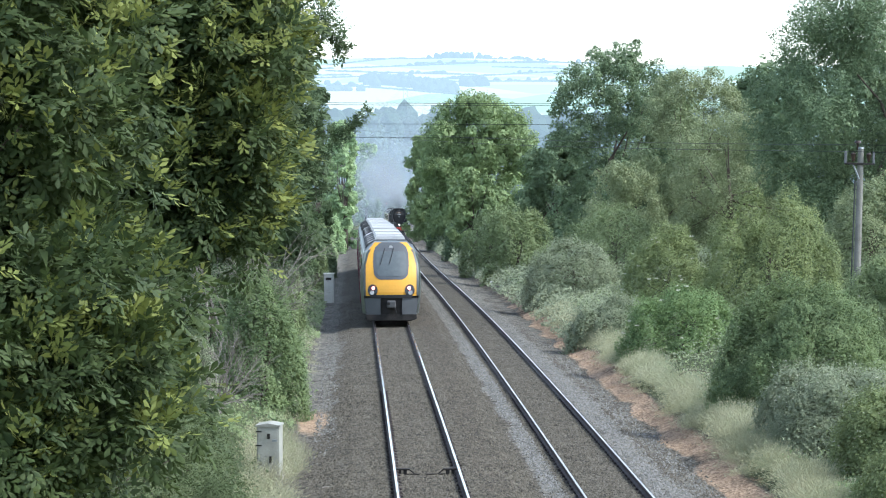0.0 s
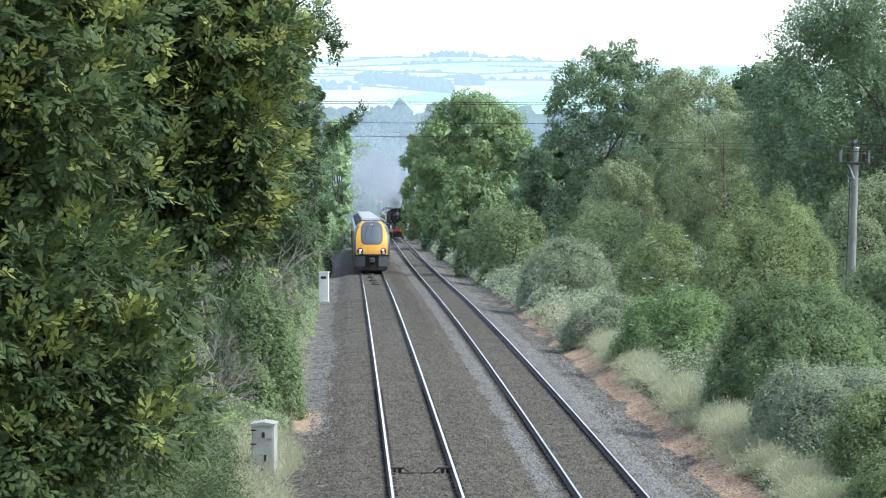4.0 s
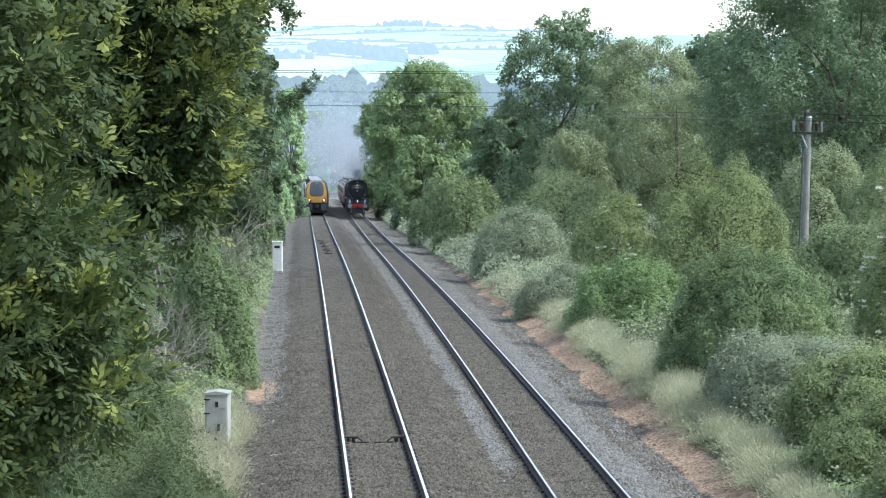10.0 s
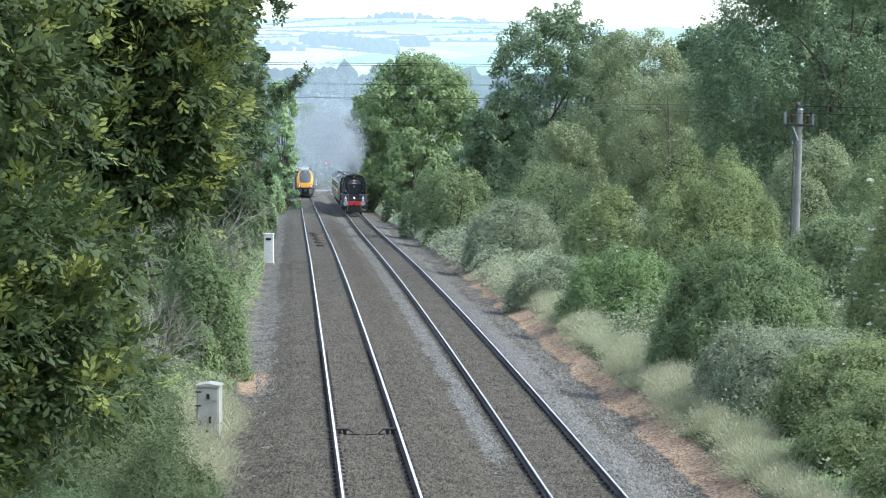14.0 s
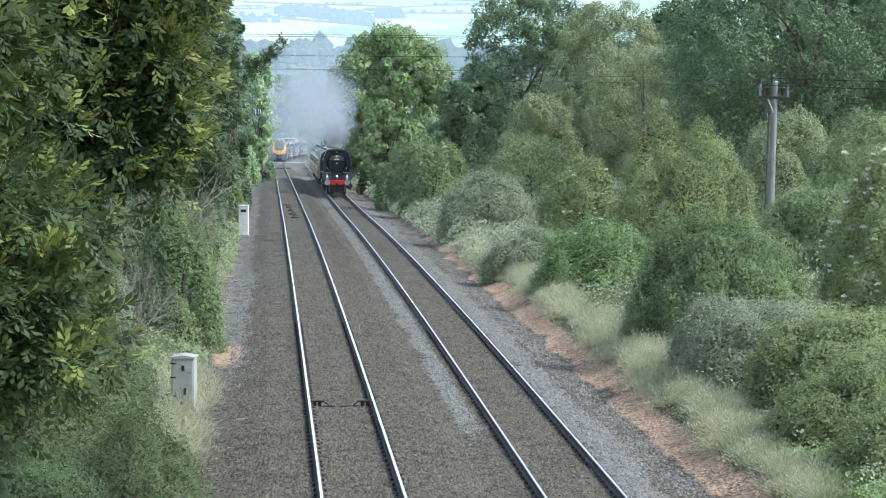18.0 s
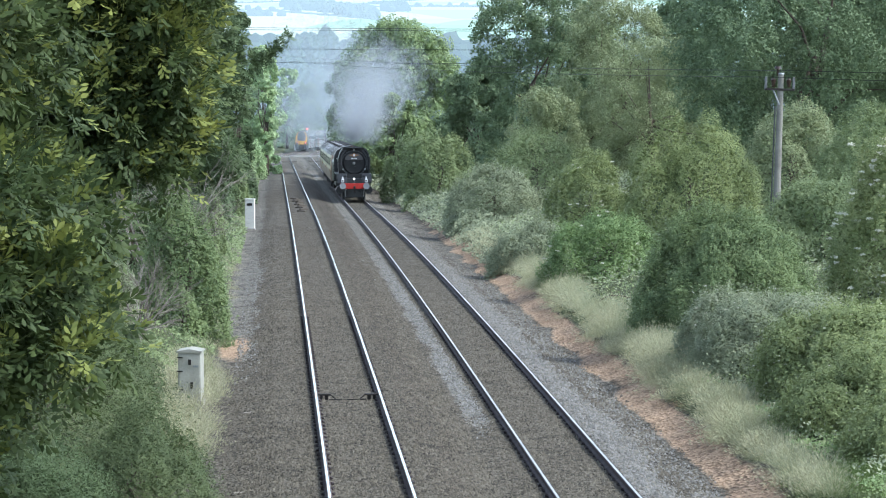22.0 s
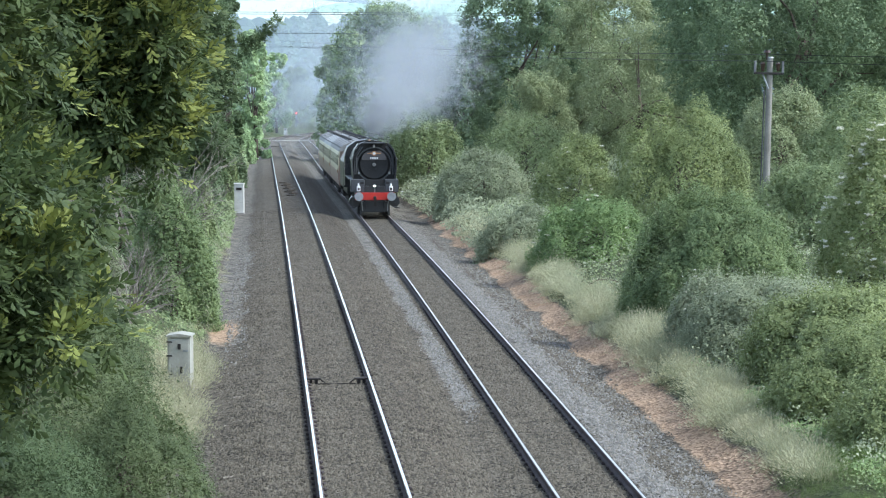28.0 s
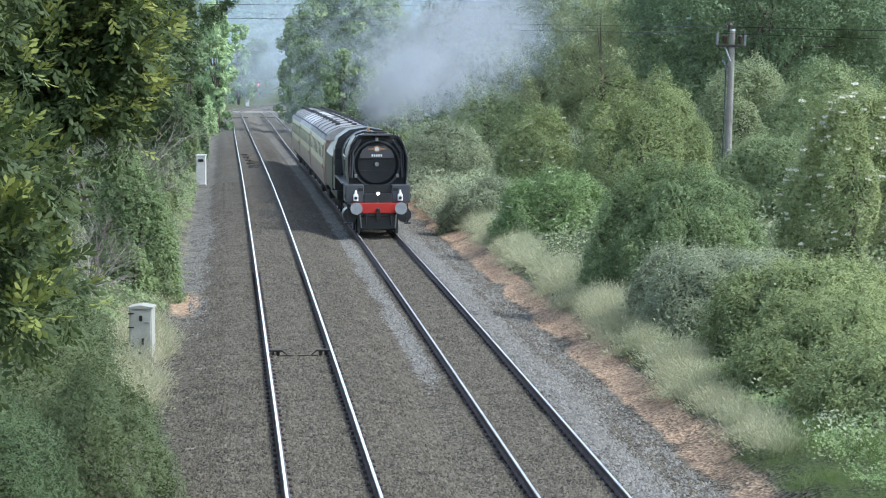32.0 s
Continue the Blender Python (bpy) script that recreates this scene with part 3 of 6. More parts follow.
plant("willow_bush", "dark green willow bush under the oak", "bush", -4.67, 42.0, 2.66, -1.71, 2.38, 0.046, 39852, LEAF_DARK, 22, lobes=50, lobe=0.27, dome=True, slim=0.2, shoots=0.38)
plant("hawthorn_bush", "dark low bush under the oak", "bush", -6.62, 60.0, 2.08, -0.47, 3.14, 0.079, 17220, LEAF_DARK, 23, lobes=40, lobe=0.27, dome=True)
plant("hawthorn_bush", "low green bush along the cess", "bush", -2.85, 118.0, 0.95, 1.08, 3.11, 0.070, 11070, LEAF_MID, 24, lobes=24, lobe=0.27, dome=True)
plant("hawthorn_bush", "low green bush along the cess", "bush", -3.49, 150.0, 1.68, 0.94, 4.15, 0.084, 11070, LEAF_DARK_HAZED, 25, lobes=24, lobe=0.27, dome=True)
plant("hawthorn_bush", "green bush in the hedge beside the line", "bush", -3.44, 190.0, 1.92, 0.01, 3.06, 0.099, 8610, LEAF_MID, 26, lobes=24, lobe=0.27, dome=True)
plant("poplar_tree", "pale tree beside the line", "tree", -0.80, 300.0, 1.95, -3.65, 10.16, 0.22, 22500, LEAF_PALE, 27, lobes=60, lobe=0.3, trunk=0.25)
plant("poplar_tree", "pale tree beside the line", "tree", -1.53, 380.0, 2.77, -5.01, 12.07, 0.22, 22500, LEAF_PALE, 28, lobes=60, lobe=0.3, trunk=0.25)
plant("ash_tree", "tall dark tree behind the cess", "tree", -2.7, 210.0, 1.6, -1.21, 12.71, 0.17, 30000, LEAF_DARK, 29, lobes=80, lobe=0.26, trunk=0.12)
plant("bramble", "sprawling bramble thicket with small white flowers", "bush", 12.39, 66.0, 2.44, -0.72, 2.18, 0.044, 54120, LEAF_GREY, 30, lobes=60, lobe=0.27, flowers=60, ry=2.6, dome=True)
plant("bramble", "sprawling bramble thicket with small white flowers", "bush", 13.01, 60.0, 2.44, -1.28, 2.55, 0.053, 61500, LEAF_HAW, 31, lobes=60, lobe=0.27, flowers=100, ry=3.0, dome=True)
plant("bramble", "sprawling bramble thicket with bare arching stems", "bush", 12.71, 55.0, 2.44, -1.16, 2.12, 0.048, 61500, LEAF_HAW, 32, lobes=60, lobe=0.27, flowers=40, ry=2.8, dome=True)
plant("bramble", "sprawling bramble thicket low on the bank", "bush", 12.76, 50.0, 2.35, -1.05, 1.83, 0.048, 49200, LEAF_HAW, 33, lobes=60, lobe=0.27, flowers=20, ry=2.6, dome=True)
plant("bramble", "grey-green bramble mound at the foot of the bank", "bush", 11.32, 68.0, 1.48, -0.60, 2.06, 0.044, 24600, LEAF_GREY, 34, lobes=34, lobe=0.27, flowers=40, dome=True)
plant("blackthorn_bush", "large rounded dark green blackthorn bush", "bush", 12.5, 75.0, 2.7, -0.31, 4.09, 0.051, 93000, LEAF_THORN, 35, lobes=60, lobe=0.27, dome=True, slim=0.36)
plant("elder_bush", "elder bush with flat cream flower heads", "bush", 18.25, 78.0, 2.40, -0.89, 6.44, 0.055, 51000, LEAF_ELDER, 36, lobes=40, lobe=0.27, flowers=120, dome=True, fsize=0.15)
plant("elder_bush", "light green elder bush with a few flowers", "bush", 11.7, 97.0, 2.3, -0.29, 2.75, 0.053, 29520, LEAF_FRESH, 37, lobes=40, lobe=0.27, flowers=16, dome=True, fsize=0.11)
plant("bramble", "grey-green bramble mound on the bank", "bush", 10.3, 110.0, 1.87, -0.38, 1.76, 0.053, 19680, LEAF_GREY, 38, lobes=30, lobe=0.27, dome=True)
plant("elder_bush", "rounded elder bush with yellowish flower heads", "bush", 13.44, 116.0, 2.27, 0.89, 4.44, 0.060, 29520, LEAF_HAW, 39, lobes=40, lobe=0.27, flowers=30, dome=True, fsize=0.11)
plant("hawthorn_bush", "tall rounded hawthorn bush", "bush", 17.14, 112.0, 3.26, 0.86, 6.38, 0.060, 46738, LEAF_HAW, 40, lobes=50, lobe=0.27, dome=True)
plant("hawthorn_bush", "olive green hawthorn on top of the bank", "bush", 22.74, 118.0, 2.97, 0.99, 6.74, 0.070, 31980, LEAF_OLIVE, 41, lobes=44, lobe=0.27, dome=True)
plant("hawthorn_bush", "tangled bushes on top of the bank", "bush", 23.58, 105.0, 2.90, 0.79, 6.49, 0.070, 27060, LEAF_MID, 42, lobes=44, lobe=0.27, dome=True)
plant("willow_bush", "grey-green sallow bush near the ballast", "bush", 11.6, 142.0, 3.0, -1.14, 2.99, 0.067, 27060, LEAF_GREY, 43, lobes=40, lobe=0.27, dome=True)
plant("willow_bush", "grey-green sallow on the bank", "bush", 14.51, 150.0, 3.91, 0.25, 4.78, 0.070, 27060, LEAF_MID, 44, lobes=40, lobe=0.27, dome=True)
plant("hawthorn_bush", "green hawthorn close to the track", "bush", 11.01, 185.0, 3.03, -1.78, 4.47, 0.113, 13530, LEAF_MID, 45, lobes=34, lobe=0.27, dome=True)
plant("field_maple", "broad tree with light green upper leaves beside the line", "tree", 13.94, 300.0, 7.77, -4.94, 14.24, 0.21, 70000, LEAF_FAR, 46, lobes=170, lobe=0.24, trunk=0.3)
plant("field_maple", "dark green tree overhanging the line", "tree", 10.49, 345.0, 4.81, -5.34, 10.20, 0.23, 26000, LEAF_FAR, 47, lobes=130, lobe=0.22, trunk=0.3)
plant("field_maple", "dense dark green tree at the foot of the bank", "tree", 10.20, 230.0, 2.85, -3.03, 6.36, 0.2, 12000, LEAF_FAR, 48, lobes=34, lobe=0.32, trunk=0.25)
plant("ash_tree", "tall dark tree with an open uneven crown", "tree", 19.44, 200.0, 5.77, -0.03, 15.62, 0.16, 51000, LEAF_DARK_HAZED, 49, lobes=120, lobe=0.22, fill=1.6, trunk=0.35)
plant("willow_tree", "feathery olive green willow tree", "tree", 21.5, 170.0, 4.5, 1.07, 12.85, 0.1, 76000, LEAF_OLIVE, 50, lobes=220, lobe=0.2, fill=1.3, trunk=0.3)
plant("sycamore_tree", "great dark sycamore on top of the bank", "tree", 29.2, 145.0, 8.5, 2.4, 17.6, 0.125, 150000, LEAF_DARK_HAZED, 51, lobes=230, lobe=0.2, fill=1.5, trunk=0.4)
plant("willow_tree", "low feathery olive willow beside the dark trees", "tree", 16.6, 166.0, 3.4, 0.4, 6.9, 0.1, 26000, LEAF_OLIVE, 76, lobes=70, lobe=0.26, fill=1.3, trunk=0.15)
plant("willow_tree", "olive green tree behind the bushes", "tree", 22.37, 160.0, 4.37, 0.76, 10.08, 0.1, 42000, LEAF_OLIVE, 52, lobes=110, lobe=0.26, fill=1.3, trunk=0.3)
plant("ash_tree", "dark tree in the belt above the bank", "tree", 18.0, 240.0, 4.2, -2.49, 9.0, 0.19, 22000, LEAF_DARK_HAZED, 53, lobes=70, lobe=0.32, trunk=0.25)
# The haze on these four trees is in their leaf colours.
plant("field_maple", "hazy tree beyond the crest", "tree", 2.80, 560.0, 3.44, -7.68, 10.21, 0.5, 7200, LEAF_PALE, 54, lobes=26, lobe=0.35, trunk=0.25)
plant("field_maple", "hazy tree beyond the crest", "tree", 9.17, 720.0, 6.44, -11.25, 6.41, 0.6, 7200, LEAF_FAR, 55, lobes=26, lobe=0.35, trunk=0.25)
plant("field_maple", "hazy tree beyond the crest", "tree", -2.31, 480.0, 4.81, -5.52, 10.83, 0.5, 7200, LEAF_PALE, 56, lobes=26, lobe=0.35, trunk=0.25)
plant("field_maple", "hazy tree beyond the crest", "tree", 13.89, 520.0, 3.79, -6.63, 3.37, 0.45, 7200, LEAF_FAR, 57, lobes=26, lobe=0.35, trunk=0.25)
plant("sycamore_tree", "great dark sycamore on top of the bank", "tree", 41.50, 175.0, 9.64, 1.57, 18.22, 0.3, 39000, LEAF_DARK_HAZED, 58, lobes=80, lobe=0.32, trunk=0.4)
plant("ash_tree", "dark tree in the belt above the bank", "tree", 31.54, 200.0, 6.15, 0.78, 14.58, 0.28, 16500, LEAF_DARK_HAZED, 59, lobes=60, lobe=0.34, trunk=0.3)
plant("ash_tree", "dark tree in the belt above the bank", "tree", 26.83, 230.0, 6.79, -1.15, 12.71, 0.3, 16500, LEAF_MID, 60, lobes=60, lobe=0.34, trunk=0.3)
plant("hawthorn_bush", "tangled dark bushes on top of the bank", "bush", 20.12, 125.0, 3.43, 0.10, 4.70, 0.077, 27060, LEAF_DARK, 61, lobes=50, lobe=0.27, dome=True)
plant("hawthorn_bush", "tangled bushes on the bank", "bush", 18.92, 92.0, 2.75, -0.33, 4.07, 0.063, 31980, LEAF_MID, 62, lobes=50, lobe=0.27, dome=True)
plant("hawthorn_bush", "grey-green bushes on the bank", "bush", 16.82, 130.0, 2.96, -0.72, 2.65, 0.070, 22140, LEAF_GREY, 63, lobes=40, lobe=0.27, dome=True)
plant("oak_tree", "dark oak behind the large oak", "tree", -7.73, 56.0, 3.80, 4.73, 14.61, 0.15, 40000, LEAF_DARK, 64, lobes=80, lobe=0.34, trunk=0.3, lean=-2.0, rosette=True)
plant("hawthorn_bush", "dark green hedge bush at the foot of the trees", "bush", 10.37, 205.0, 2.54, -2.12, 2.96, 0.113, 13530, LEAF_MID, 65, lobes=36, lobe=0.27, dome=True)
plant("hawthorn_bush", "dark green hedge bush at the foot of the trees", "bush", 11.31, 255.0, 3.16, -3.63, 2.51, 0.134, 13530, LEAF_DARK_HAZED, 66, lobes=36, lobe=0.27, dome=True)
plant("hawthorn_bush", "dark green hedge bush at the foot of the trees", "bush", 11.22, 310.0, 3.07, -4.57, 2.62, 0.155, 12300, LEAF_DARK_HAZED, 67, lobes=36, lobe=0.27, dome=True)
plant("hawthorn_bush", "dark green hedge bush at the foot of the trees", "bush", 10.81, 370.0, 2.71, -5.10, 2.45, 0.183, 9840, LEAF_MID, 68, lobes=30, lobe=0.27, dome=True)
plant("hawthorn_bush", "green hedge bush beside the line", "bush", -3.16, 235.0, 1.98, -1.50, 2.28, 0.127, 11070, LEAF_MID, 69, lobes=30, lobe=0.27, dome=True)
plant("hawthorn_bush", "green hedge bush beside the line", "bush", -2.64, 285.0, 2.08, -2.62, 2.27, 0.141, 9840, LEAF_PALE, 70, lobes=30, lobe=0.27, dome=True)
plant("hawthorn_bush", "green bush in the hedge beside the line", "bush", -2.27, 165.0, 0.96, 0.22, 2.24, 0.092, 8610, LEAF_MID, 71, lobes=26, lobe=0.27, dome=True)
plant("hawthorn_bush", "green bush in the hedge beside the line", "bush", -2.23, 200.0, 1.19, -0.47, 1.85, 0.106, 8610, LEAF_DARK_HAZED, 72, lobes=26, lobe=0.27, dome=True)
plant("hawthorn_bush", "low green bush along the cess", "bush", -2.38, 95.0, 0.75, -0.93, 1.12, 0.063, 11070, LEAF_MID, 73, lobes=30, lobe=0.27, dome=True)
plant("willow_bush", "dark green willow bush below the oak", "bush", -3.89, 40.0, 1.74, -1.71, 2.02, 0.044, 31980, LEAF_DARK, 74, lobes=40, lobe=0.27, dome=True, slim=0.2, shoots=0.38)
plant("ash_tree", "dark tree in the belt above the bank", "tree", 30.85, 162.0, 3.33, 2.02, 13.91, 0.2, 16500, LEAF_DARK_HAZED, 75, lobes=60, lobe=0.3, trunk=0.2)


def undergrowth(name, label, u0, u1, y0, y1, n, material, seed, size=0.09, mound=0.9):
    """Low leafy cover over a stretch of bank."""
    rng = np.random.default_rng(seed)
    u = rng.uniform(u0, u1, n)
    y = y0 + (y1 - y0) * rng.random(n) ** 1.6
    pts = np.empty((n, 3))
    for k in range(n):
        x = u[k] + bend(y[k])
        h = max(0.0, noise.noise(Vector((u[k] * 0.45, y[k] * 0.35, seed)))) * 1.6 + 0.25 + 0.3 * noise.noise(Vector((u[k] * 1.7, y[k] * 1.7, seed)))
        pts[k] = (x, y[k], land(x, y[k]) + max(0.02, mound * h) * rng.random() ** 0.35)
    way = rng.standard_normal((n, 3)) + [0, -0.3, 0.4]
    way /= np.linalg.norm(way, axis=1, keepdims=True)
    ob = leaf_mesh(name, pts, way, (size + 0.0006 * y) * rng.uniform(0.6, 1.4, n), rng, material, None, slim=0.42, face=np.tile([0.0, -0.5, 0.9], (n, 1)))
    return tagged(ob, label, "undergrowth", kind="stuff")


undergrowth("undergrowth", "low brambles and nettles covering the bank", 10.0, 30, 45, 300, 60000, LEAF_MID, 3, size=0.035, mound=0.7)
undergrowth("undergrowth", "greyish scrub growing through the bank", 10.2, 22, 45, 220, 30000, LEAF_GREY, 4, size=0.03, mound=0.8)
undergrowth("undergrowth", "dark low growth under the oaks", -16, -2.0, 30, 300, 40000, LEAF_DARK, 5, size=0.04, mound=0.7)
undergrowth("undergrowth", "fresh weeds along the cess", -4.5, -1.7, 68, 200, 14000, LEAF_MID, 6, size=0.03, mound=0.4)
undergrowth("undergrowth", "bright low weeds at the foot of the bank", 10.2, 13, 38, 60, 16000, LEAF_FRESH, 7, size=0.02, mound=0.35)
undergrowth("undergrowth", "grey-green weeds spreading to the ballast", 8.9, 13, 112, 330, 30000, LEAF_GREY, 8, size=0.03, mound=0.9)
undergrowth("undergrowth", "grey-green weeds spreading to the ballast", -4.5, -1.5, 118, 340, 16000, LEAF_MID, 9, size=0.03, mound=0.7)


def grass(name, label, spots, material, seed, heads=None):
    """Arching tussocks: spots of x, y, radius, height, blades; heads: the material of the seed heads on them."""
    rng = np.random.default_rng(seed)
    c, w, ln, top, tw = [], [], [], [], []
    for x, y, rad, h, n in spots:
        foot = rng.normal(0, rad * 0.45, (n, 2))
        g = land(x, y)
        lean = foot / (rad * 0.9) + rng.normal(0, 0.3, (n, 2)) + [-0.12, 0.0]
        d = np.concatenate([lean, np.ones((n, 1)) * 1.3], 1)
        d /= np.linalg.norm(d, axis=1, keepdims=True)
        length = h * rng.uniform(0.45, 1.15, n) * np.exp(-0.8 * (foot ** 2).sum(1) / rad ** 2)
        low = np.stack([x + foot[:, 0], y + foot[:, 1], np.full(n, g)], 1)
        bow = np.concatenate([lean * 0.12 * h, np.full((n, 1), -0.04)], 1)
        flat = d * [1, 1, 0.55] / np.linalg.norm(d * [1, 1, 0.55], axis=1, keepdims=True)
        c += [low + d * (length * 0.3)[:, None], low + d * (length * 0.78)[:, None] + bow]
        w += [d, flat]
        ln += [length * 0.66, length * 0.6]
        pick = rng.random(n) < 0.85
        top.append((low + d * (length * 0.98)[:, None] + bow * 1.5)[pick])
        tw.append(flat[pick])
    root = leaf_mesh(name, np.concatenate(c), np.concatenate(w), np.concatenate(ln), rng, material, None, slim=0.0045, fold=0.002, blade=True)
    if heads:
        top, tw = np.concatenate(top), np.concatenate(tw)
        leaf_mesh("seed_heads", top, tw, rng.uniform(0.03, 0.09, len(top)), rng, heads, root, slim=0.12, fold=0.04, blade=True)
    return tagged(root, label, "grass", kind="stuff")


def tussocks():
    rng = np.random.default_rng(8)
    pale = []
    for k in range(360):
        y = 55 + 78 * rng.random()
        u = 9.45 + 1.0 * rng.random() + 0.15 * math.sin(y * 0.55)
        swell = 0.5 + 0.5 * noise.noise(Vector((u * 0.8, y * 0.35, 5)))
        pale.append((u, y, rng.uniform(0.2, 0.5), rng.uniform(0.15, 0.55) + 0.5 * swell * ease(9.4, 10.0, u), 300))
    pale += [(rng.uniform(9.5, 10.2), rng.uniform(46, 59), rng.uniform(0.3, 0.55), rng.uniform(0.35, 0.65), 380) for k in range(36)]
    grass("tall_grass", "pale seeding grass in soft mounds along the foot of the bank", pale, BLADE_SAGE, 21, BLADE_PALE)
    low = [(rng.uniform(9.3, 11.5), rng.uniform(39, 50), rng.uniform(0.25, 0.5), rng.uniform(0.2, 0.42), 260) for k in range(150)]
    grass("green_grass", "short bright green grass at the foot of the bank", low, BLADE_GREEN, 22)
    dry = [(rng.uniform(-2.5, -1.45), rng.uniform(55, 72), rng.uniform(0.2, 0.4), rng.uniform(0.3, 0.7), 420) for k in range(60)]
    dry += [(rng.uniform(-2.4, -1.5), rng.uniform(72, 130), 0.3, rng.uniform(0.2, 0.4), 120) for k in range(40)]
    grass("dry_grass", "dry straw-coloured grass around the cabinet", dry, BLADE_DRY, 23, BLADE_PALE)
    mats = [(rng.uniform(8.6, 9.6) + 0.1 * math.sin(k), rng.uniform(44, 130), 0.4, rng.uniform(0.06, 0.2), 150) for k in range(420)]
    grass("dead_grass", "short dead orange-brown grass beside the ballast", mats, BLADE_DEAD, 24)


BLADE_SAGE = leaf_mat("sage_blade", (0.560, 0.549, 0.389), (0.325, 0.358, 0.213))
BLADE_DRY = leaf_mat("dry_blade", (0.62, 0.58, 0.42), (0.40, 0.39, 0.25))
BLADE_DEAD = leaf_mat("dead_blade", (0.50, 0.34, 0.21), (0.32, 0.21, 0.125))
tussocks()

# ---- railway ----
RAIL_SHINE = mat("rail_head", (0.92, 0.91, 0.9), (0.8, 0.79, 0.78), rough=0.16, metal=1.0, scale=3, fine=30, bump=0)
RAIL_WORN = mat("worn_rail_head", (0.80, 0.77, 0.73), (0.55, 0.52, 0.48), rough=0.3, metal=1.0, scale=0.6, fine=30, bump=0)
RAIL_DULL = mat("rail_rust", (0.10, 0.075, 0.07), (0.05, 0.04, 0.04), rough=0.8, scale=3, fine=50, bump=0.3)
CONCRETE = mat("concrete", (0.36, 0.34, 0.31), (0.22, 0.21, 0.19), rough=0.9, scale=2, fine=40, bump=0.4)


def sweep(name, outline, right, off, material, parent, label=""):
    """An outline in x and z drawn along a track."""
    ys = steps([(20, 60, 10), (60, 180, 6), (180, 450, 18), (450, 980, 10)])
    verts, faces = [], []
    n = len(outline)
    for y in ys:
        cx, cz = track_x(y, right) + off, track_z(y, right)
        verts += [(cx + x, y, cz + z) for x, z in outline]
    for j in range(len(ys) - 1):
        faces += [(j * n + i, j * n + (i + 1) % n, (j + 1) * n + (i + 1) % n, (j + 1) * n + i) for i in range(n)]
    return mesh_object(name, verts, faces, material, parent, label)


WEB = [(-0.07, -0.155), (0.07, -0.155), (0.07, -0.14), (0.012, -0.11), (0.012, -0.045), (0.036, -0.035), (0.036, -0.004), (-0.036, -0.004), (-0.036, -0.035), (-0.012, -0.045), (-0.012, -0.11), (-0.07, -0.14)]
HEAD = [(-0.028, -0.006), (0.028, -0.006), (0.028, -0.002), (0.022, 0.002), (-0.022, 0.002), (-0.028, -0.002)]
HEAD_NARROW = [(x * 0.8, z) for x, z in HEAD]


def railway(right):
    root = thing("railway_track", pose(0, 0, 0), "running line of steel rails with " + ("duller" if right else "bright polished") + " heads on ballast", "railway track", "running lines", "structure")
    for off in (-0.752, 0.752):
        rail = sweep("rail", WEB, right, off, RAIL_DULL, root, "rusty rail web and foot")
        sweep("rail_head", HEAD_NARROW if right else HEAD, right, off, RAIL_WORN if right else RAIL_SHINE, rail, "polished running surface")
    return root


TRACKS = [railway(False), railway(True)]

# ---- the diesel train ----
def paint(name, base, rough=0.35, spread=0.2, **k):
    return mat(name, base, rough=rough, spread=spread, scale=1.2, fine=25, bump=0.03, **k)


YELLOW = paint("yellow_paint", (0.74, 0.37, 0.04))
CAB_GREEN = paint("dark_flank_paint", (0.07, 0.085, 0.08))
SCREEN_GREY = paint("screen_surround_grey", (0.10, 0.105, 0.11), rough=0.3)
SILVER = paint("silver_paint", (0.33, 0.345, 0.355), metal=0.3)
DARK_BAND = paint("dark_band", (0.035, 0.04, 0.045), rough=0.15)
MAROON = paint("maroon_paint", (0.16, 0.02, 0.05))
# The grey base stands for the sky reflected in the windscreen.
GLASS_DARK = mat("sky_grey_glass", (0.10, 0.115, 0.12), (0.07, 0.085, 0.09), rough=0.5, scale=1, fine=4, bump=0, spec=0.5)
# Grime, darkened further for the shadow under the train.
UNDER = mat("underframe_grime_shade", (0.036, 0.032, 0.029), (0.016, 0.0145, 0.013), rough=0.9, scale=3, fine=30, bump=0.4)
# Diesel roof, its grey lightened for the sky reflected on it.
ROOF_GREY = mat("sky_paled_roof", (0.42, 0.42, 0.41), (0.26, 0.26, 0.255), rough=0.75, scale=0.8, fine=12, bump=0.1)
ROOF_DUST = mat("dusty_carriage_roof", (0.34, 0.335, 0.32), (0.2, 0.2, 0.19), rough=0.7, scale=0.8, fine=12, bump=0.1)
ROOF_PALE = mat("pale_roof", (0.55, 0.55, 0.54), (0.4, 0.4, 0.39), rough=0.7, scale=0.8, fine=12, bump=0.1)
ROOF_DARK = mat("roof_plant", (0.05, 0.052, 0.055), rough=0.8, scale=1, fine=20)
STEEL = mat("worn_steel", (0.35, 0.35, 0.34), (0.22, 0.22, 0.21), rough=0.4, metal=0.9, scale=4, fine=40, bump=0.1)
RED_LAMP = mat("red_lamp", (0.5, 0.02, 0.02), rough=0.2, emit=(1.0, 0.12, 0.1), emit_strength=6)
WHITE_LAMP = mat("white_lamp", (0.9, 0.9, 0.9), rough=0.2, emit=(1.0, 0.97, 0.9), emit_strength=9)
LAMP_GLASS = mat("lamp_glass", (0.55, 0.55, 0.55), rough=0.1)
DULL_COUPLER = mat("coupler_steel", (0.09, 0.09, 0.09), (0.05, 0.05, 0.05), rough=0.6, scale=4, fine=40, bump=0.1)
RUBBER = mat("rubber", (0.02, 0.02, 0.02), rough=0.7)


